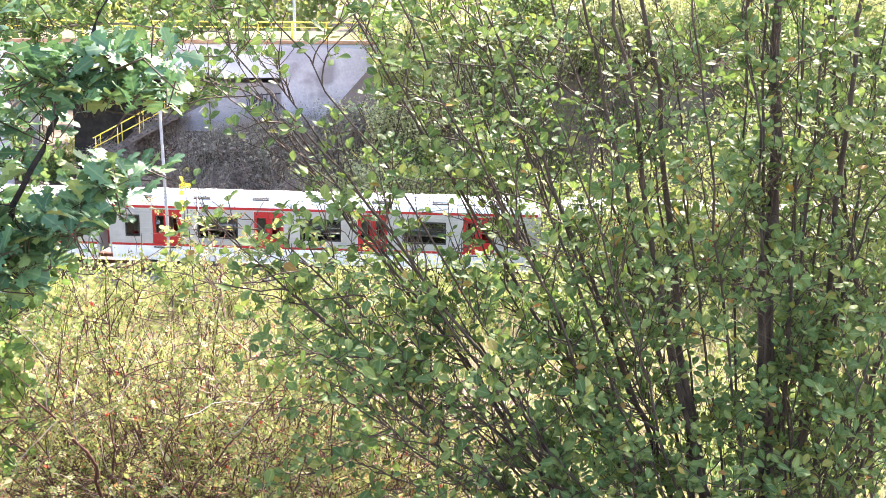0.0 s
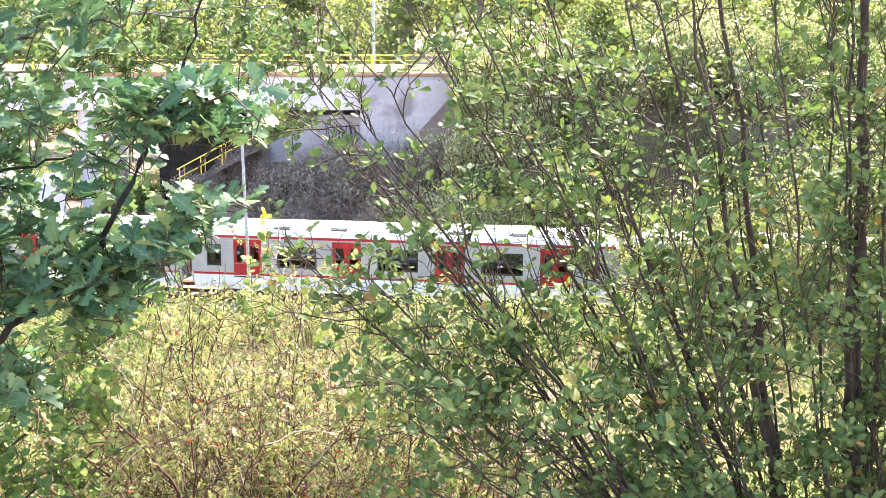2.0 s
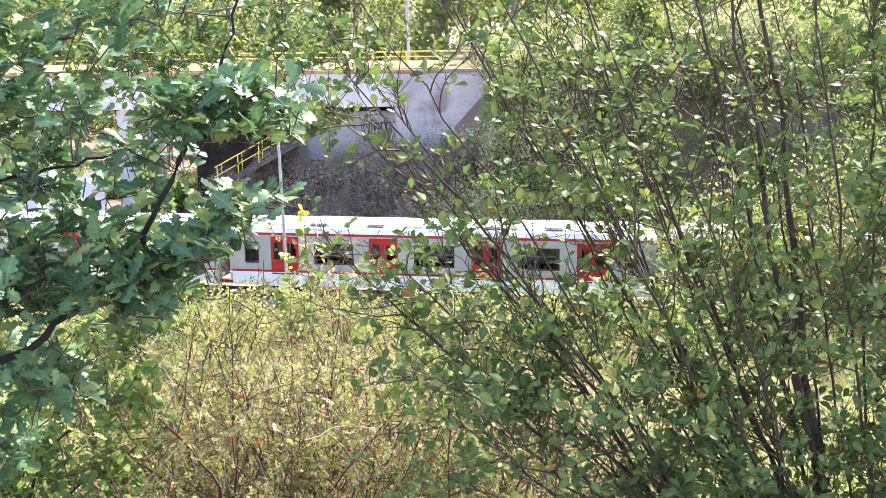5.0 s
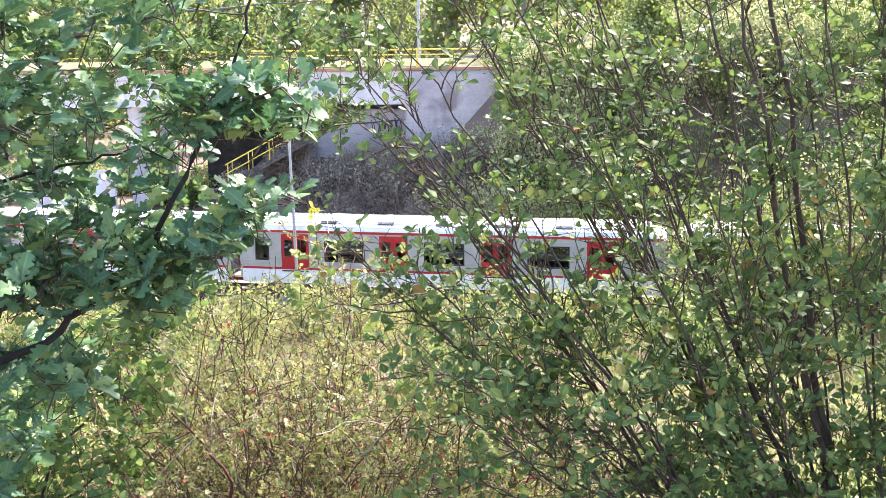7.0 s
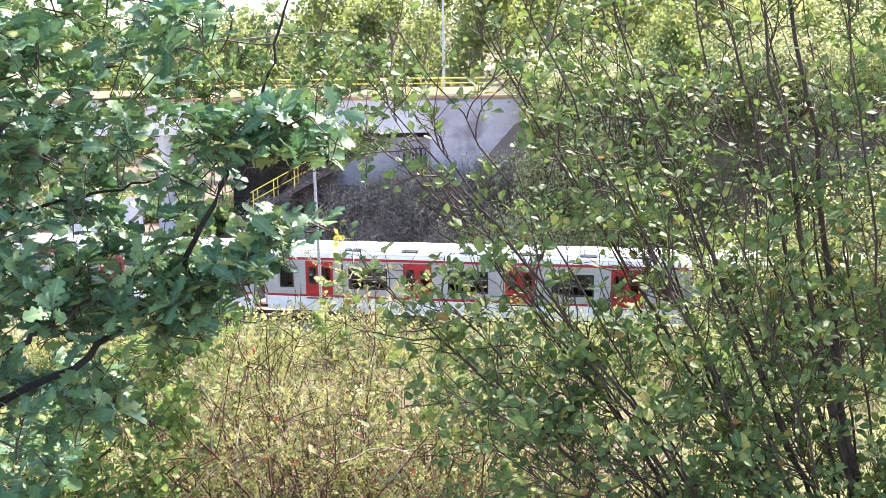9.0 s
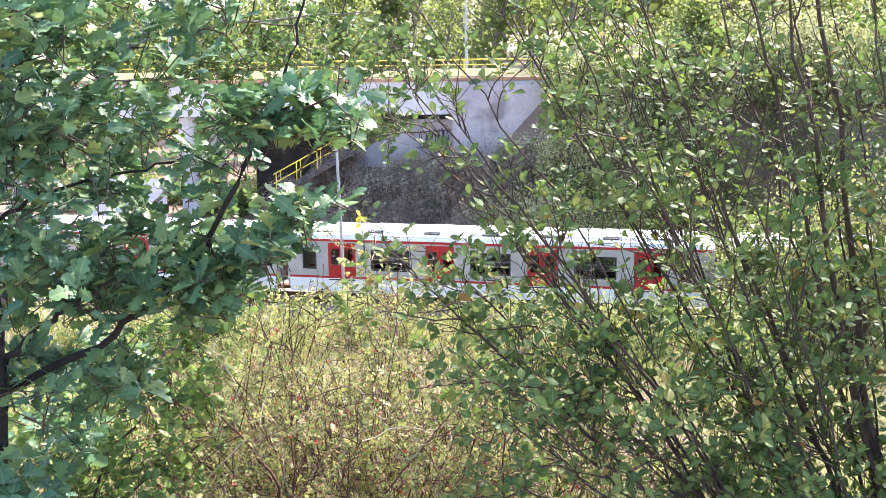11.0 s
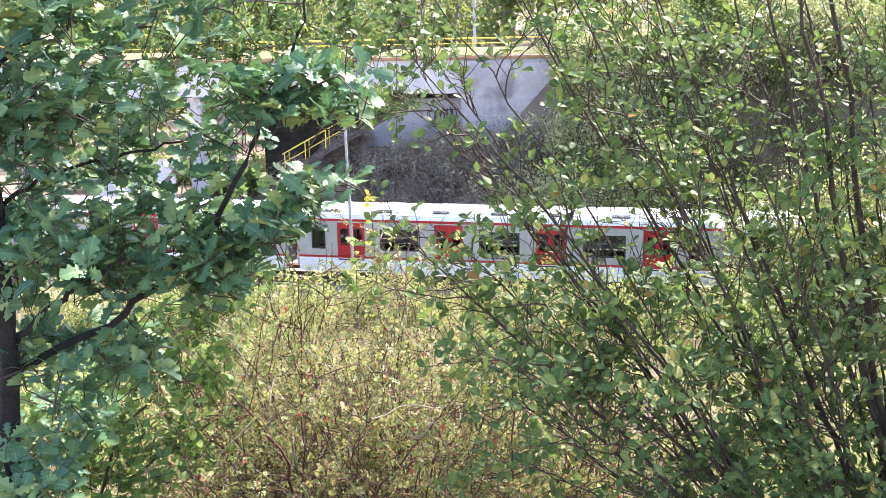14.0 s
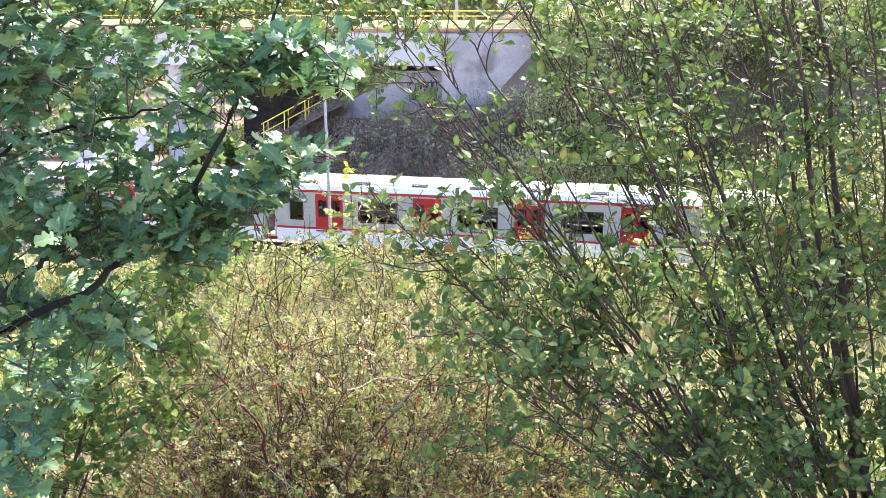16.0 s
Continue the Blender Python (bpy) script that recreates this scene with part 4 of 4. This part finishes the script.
def rose_bush(base_xy, half, count, seed, top=2.2):
    rng = np.random.default_rng(seed)
    base = (base_xy[0], base_xy[1], ground_z(*base_xy))
    tree = empty("rose_bush", base)
    tagged(tree, "tangled wild rose bush, yellowing leaves and red hips", "bush")
    stems, lines, where, ways = [], [], [], []
    for i in range(count):
        a = rng.uniform(0, 2 * math.pi)
        out = rng.uniform(0.05, 0.9)
        start = np.array([rng.normal(0, 0.25 * half), rng.normal(0, 0.25 * half), -0.05])
        cane = i % 6 == 0
        pts, r = grow(start, (math.cos(a) * out, math.sin(a) * out, 1), rng.uniform(0.75, 1.2) * top * (1 + 0.2 * out), rng.uniform(0.010, 0.015) if cane else rng.uniform(0.004, 0.009), 16, rng, -0.10 * out, 0.14, 0.3)
        stems.append((pts, r))
        for f in rng.uniform(0.15, 1.0, 24):
            k = f * 16
            j = min(int(k), 15)
            p = pts[j] + (pts[j + 1] - pts[j]) * (k - j)
            q, rr = grow(p, unit(pts[j + 1] - pts[j]) * 0.6 + rng.normal(0, 0.6, 3), rng.uniform(0.2, 0.65), 0.0032, 7, rng, 0.0, 0.22, 0.4)
            lines.append((q, rr))
            cnt = int(rng.integers(4, 11)) if rng.uniform() < 0.75 else 1
            g = rng.uniform(0.1, 1.0, cnt)
            where.append(np.stack([np.interp(g * 7, np.arange(8), q[:, c]) for c in range(3)], 1))
            ways.append(unit(rng.normal(0, 1, (cnt, 3)) + np.array([0, 0, 0.1])))
    for line in stems:
        tubes("stem", [line], mat_rose_stem, tree, 5)
    tagged(tubes("branchwork", lines[::9], mat_straw, tree, 3), kind="stuff")
    tagged(tubes("branchwork", [line for i, line in enumerate(lines) if i % 9], mat_rose_stem, tree, 3), kind="stuff")
    where, ways = np.concatenate(where), np.concatenate(ways)
    leaves_joined("foliage", ROSE_SHAPES, where, leaf_turns(rng, ways, 0.6, 0.4, 0.6), rng.uniform(0.036, 0.070, len(where)), mat_rose, tree, rng)
    some = rng.choice(len(where), len(where) // 3, replace=False)
    leaves_joined("climbing_foliage", OVAL_SHAPES, where[some] + rng.normal(0, 0.03, (len(some), 3)), leaf_turns(rng, ways[some], 0.6, 0.4, 0.6), rng.uniform(0.022, 0.042, len(some)), mat_lime, tree, rng)
    hips = rng.choice(len(where), 110, replace=False)
    bm = bmesh.new()
    bmesh.ops.create_icosphere(bm, subdivisions=1, radius=0.011)
    me = bpy.data.meshes.new("rose_hip")
    bm.to_mesh(me)
    bm.free()
    me.materials.append(mat_hip)
    for k in hips:
        ob = new("rose_hip", me)
        ob.parent = tree
        ob.location = where[k].tolist()
        ob.scale = (1, 1, 1.4)
    return tree


rose_bush((-0.30, 5.8), 1.25, 165, 41, 2.2)
rose_bush((0.75, 6.3), 1.0, 90, 42, 1.75)
rose_bush((-1.15, 6.9), 1.0, 90, 43, 2.0)


def sapling(x, y, top, seed, mat, label):
    rng = np.random.default_rng(seed)
    z0 = ground_z(x, y)
    tree = empty("sapling", (x, y, z0))
    tagged(tree, label, "sapling")
    pts, r = grow((0, 0, -0.05), (0, 0, 1), top - z0, 0.016, 20, rng, 0.02, 0.006, 0.2)
    tubes("trunk", [(pts, r)], mat_twig, tree, 6)
    f = np.concatenate([rng.uniform(0.95, 1.0, 9), rng.uniform(0.85, 0.95, 5)])
    pos = np.stack([np.interp(f * 20, np.arange(21), pts[:, c]) for c in range(3)], 1)
    way = unit(rng.normal(0, 1, (len(f), 3)) * np.array([1, 1, 0.5]))
    leaves_single(OVAL_SHAPES, pos, leaf_turns(rng, way, 0.4, 0.7, 0.3), rng.uniform(0.08, 0.13, len(f)), mat, tree)
    return tree


sapling(-0.66, 11.86, 9.62, 5, mat_yellow, "slim sapling with bright yellow leaves at its tip")
sapling(-0.92, 11.5, 9.12, 6, mat_lime, "slim sapling with pale green leaves")
sapling(0.27, 11.9, 9.2, 8, mat_lime, "slim sapling with pale green leaves")


def weed_bush(x, y, r, h, n, material, seed, name="weed_bush", label="sunlit lime-green weeds on the slope", size=0.10, shapes=None):
    rng = np.random.default_rng(seed)
    z0 = ground_z(x, y)
    bush = empty(name, (x, y, z0))
    tagged(bush, label, "bush")
    stems, where = [], []
    for i in range(max(8, n // 45)):
        a = rng.uniform(0, 2 * math.pi)
        o = rng.uniform(0.1, 0.7) * r / h
        pts, rr = grow((rng.normal(0, r * 0.3), rng.normal(0, r * 0.3), -0.1), (math.cos(a) * o, math.sin(a) * o, 1), h * rng.uniform(0.7, 1.1), 0.012, 8, rng, 0, 0.12, 0.25)
        stems.append((pts, rr))
        k = 45
        f = rng.uniform(0.2, 1.0, k) * 8
        where.append(np.stack([np.interp(f, np.arange(9), pts[:, c]) for c in range(3)], 1) + rng.normal(0, 1, (k, 3)) * r * 0.16)
    where = np.concatenate(where)
    tagged(tubes("branchwork", stems, mat_twig, bush, 4), kind="stuff")
    ways = unit(rng.normal(0, 1, where.shape))
    leaves_joined("foliage", shapes or ROUND_SHAPES, where, leaf_turns(rng, ways, 0.5, 0.4, 0.6), size * rng.uniform(0.6, 1.3, len(where)), material, bush, rng)
    return bush


rng = np.random.default_rng(77)
for i in range(90):
    y = rng.uniform(14, 43)
    x = rng.uniform(-0.42, 0.72) * y
    h = rng.uniform(1.0, 2.0)
    if abs(x / y - 0.172) < 0.075 and y < 33:
        continue
    weed_bush(x, y, rng.uniform(0.7, 1.4), h, 1100, mat_lime if i % 4 else mat_low, 100 + i)
# taller growth between the slope and the track
for i, (x, y, h) in enumerate(((-6.4, 36, 3.2), (-4.9, 38, 3.0), (-3.2, 40, 2.7), (-8.0, 35, 3.4), (-1.2, 39, 2.5), (1.2, 40, 2.4), (3.4, 39, 2.5), (5.6, 38, 2.7), (8.0, 37, 2.9), (10.4, 36, 3.2), (-10.0, 38, 3.2), (-12.5, 38, 3.4))):
    weed_bush(x, y, 1.5, h, 1500, mat_lime, 200 + i, label="bright sunlit shrubs below the railway", size=0.15, shapes=OVAL_SHAPES)
for i in range(15):
    weed_bush(12.4 + i * 1.5, 42.0 - i * 0.5 + rng.uniform(-1, 1), 1.9, rng.uniform(4.4, 5.6) if i < 2 else rng.uniform(6.5, 9.0), 3400, mat_lime if i % 3 else mat_far, 230 + i, label="tall sunlit bushes hiding the track", size=0.15, shapes=OVAL_SHAPES)
# bushes beyond the train: dark ones, and pale ones with sunlight in their colour
for i, (x, y, r, h, mat) in enumerate(((4.0, 59.5, 1.4, 3.6, mat_sun_pale), (5.4, 59.5, 1.5, 4.2, mat_sun_pale), (7.2, 58.8, 1.7, 4.2, mat_sun_pale), (9.5, 57, 1.8, 3.6, mat_lime), (12.5, 56.5, 2.0, 4.2, mat_low), (8.8, 60.5, 1.8, 4.2, mat_sun_pale), (10.5, 60.5, 1.8, 4.5, mat_sun_pale), (13.5, 60, 1.8, 4.8, mat_lime), (15.5, 58, 2.4, 6.5, mat_far), (19, 58, 2.4, 6, mat_far), (12, 61, 2.2, 6.0, mat_lime))):
    weed_bush(x, y, r, h, 2400, mat, 300 + i, label="leafy bush on the railway embankment", size=0.14)
for i in range(76):
    a = 7.5 + i * 0.42 + rng.uniform(-0.4, 0.4)
    x, y, _ = along(a, rng.uniform(12.5, 18.0))
    weed_bush(x, y, 1.6, rng.uniform(1.6, 3.6) if a < 14 else rng.uniform(3.0, 5.5), 1800, (mat_sun_pale, mat_low, mat_lime, mat_sun_pale)[i % 4], 360 + i, label="leafy bush on the railway embankment", size=0.15)
for i in range(56):
    x = -9.5 + 0.24 * i + rng.uniform(-0.2, 0.2)
    y = 63.6 - 0.25 * (x + 4) + rng.uniform(-2.4, 1.8)
    weed_bush(x, y, 1.0, rng.uniform(1.5, 3.2), 1400, mat_dusk, 330 + i, label="dry grey-brown brush on the embankment", size=(0.14 if i % 3 else 0.6), shapes=(SMALL_SHAPES if i % 3 else BLADE_SHAPES))

for i in range(26):
    x = -4.6 + 0.40 * i + rng.uniform(-0.3, 0.3)
    weed_bush(x, 62.9 - 0.17 * x + rng.uniform(-0.6, 0.6), 1.0, rng.uniform(2.4, 3.7), 1500, mat_sage if i % 3 else mat_dusk, 440 + i, label="grey-green shrub in front of the concrete wall", size=0.12)

for i in range(18):
    x = 9.0 + 0.85 * i + rng.uniform(-0.3, 0.3)
    weed_bush(x, 61.8 - 0.15 * (x - 9) + rng.uniform(-0.8, 0.5), 1.7, rng.uniform(2.2, 3.8), 2200, mat_sun_pale if i % 3 else mat_lime, 470 + i, label="bush in sunlit leaf colours in front of the bridge end", size=0.15)

for i in range(14):
    weed_bush(-25 + 1.1 * i + rng.uniform(-0.4, 0.4), rng.uniform(71, 80), 1.6, rng.uniform(1.6, 3.4), 1500, mat_low if i % 2 else mat_lime, 490 + i, label="green bush on the ground beyond the bridge", size=0.16)


def scattered(name, label, places, size, shapes, material, seed, rise=1.0):
    rng = np.random.default_rng(seed)
    bare = (np.hypot((places[:, 0] - 4.9) / 2.0, (places[:, 1] - 27.6) / 2.6) < 1) & (rng.uniform(0, 1, len(places)) < 0.93)
    places = places[~bare]
    n = len(places)
    z = height(places[:, 0], places[:, 1]) - 0.05
    where = np.stack([places[:, 0], places[:, 1], z], 1)
    ways = unit(rng.normal(0, 0.45, (n, 3)) + np.array([0, 0, rise]))
    turns = frames_of(ways, unit(rng.normal(0, 1, (n, 3))))
    ob = leaves_joined(name, shapes, where, turns, size * rng.uniform(0.5, 1.3, n), material, None, rng)
    return tagged(ob, label, "grass", kind="stuff")


n = 42000
yy = rng.uniform(9, 46, n)
xx = rng.uniform(-0.46, 0.74, n) * yy
scattered("dry_grass", "tufts of dry straw-coloured grass on the slope", np.stack([xx, yy], 1), 0.75, BLADE_SHAPES, mat_dry, 61)
yy = rng.uniform(9, 46, 16000)
xx = rng.uniform(-0.46, 0.74, 16000) * yy
scattered("green_grass", "green weeds among the dry grass", np.stack([xx, yy], 1), 0.4, ROUND_SHAPES, mat_lime, 62, 0.6)


def far_tree(x, y, h, r, seed, n=2200, leaf=None):
    rng = np.random.default_rng(seed)
    z0 = ground_z(x, y)
    tree = empty("broadleaf_tree", (x, y, z0))
    tagged(tree, "leafy green tree beyond the bridge", "tree", "trees beyond the bridge")
    trunk, tr = grow((0, 0, -0.2), (0, 0, 1), h * 0.8, h * 0.018, 10, rng, 0.03, 0.05, 0.3)
    tubes("trunk", [(trunk, tr)], mat_grey_bark, tree, 7)
    limbs, where = [], []
    for i in range(26):
        f = rng.uniform(0.2, 1.0)
        p = trunk[int(f * 10)]
        a = rng.uniform(0, 2 * math.pi)
        q, qr = grow(p, (math.cos(a), math.sin(a), rng.uniform(0.2, 0.9)), r * rng.uniform(0.6, 1.1) * (1.25 - 0.6 * f), h * 0.006, 6, rng, 0.04, 0.12, 0.3)
        limbs.append((q, qr))
        k = n // 26
        g = rng.uniform(0.3, 1.0, k) * 6
        where.append(np.stack([np.interp(g, np.arange(7), q[:, c]) for c in range(3)], 1) + rng.normal(0, 1, (k, 3)) * r * 0.17)
    tagged(tubes("branchwork", limbs, mat_grey_bark, tree, 4), kind="stuff")
    where = np.concatenate(where)
    ob = leaves_joined("crown", ROUND_SHAPES, where, leaf_turns(rng, unit(rng.normal(0, 1, where.shape)), 0.5, 0.3, 0.6), rng.uniform(0.2, 0.42, len(where)) * (h / 10) ** 0.5, leaf or mat_far, tree, rng)
    return tree


for i in range(64):
    y = rng.uniform(82, 140)
    x = (-0.62 + 1.24 * (i + rng.uniform(0.2, 0.8)) / 64) * y
    far_tree(x, y, rng.uniform(14, 20) + (y - 82) * 0.05, rng.uniform(3.0, 5.0), 500 + i)
for i in range(6):
    x = 15.0 + i * 4.2 + rng.uniform(-0.6, 0.6)
    far_tree(x, 62.5 + rng.uniform(-2.5, 1.5), rng.uniform(5, 7.5), rng.uniform(2.0, 2.8), 560 + i, 2200, mat_lime if i % 3 else mat_far)
for i in range(44):
    y = rng.uniform(145, 210)
    x = (-0.62 + 1.24 * (i + rng.uniform(0.2, 0.8)) / 44) * y
    far_tree(x, y, rng.uniform(15, 22), rng.uniform(4.5, 6.5), 600 + i, 1600)
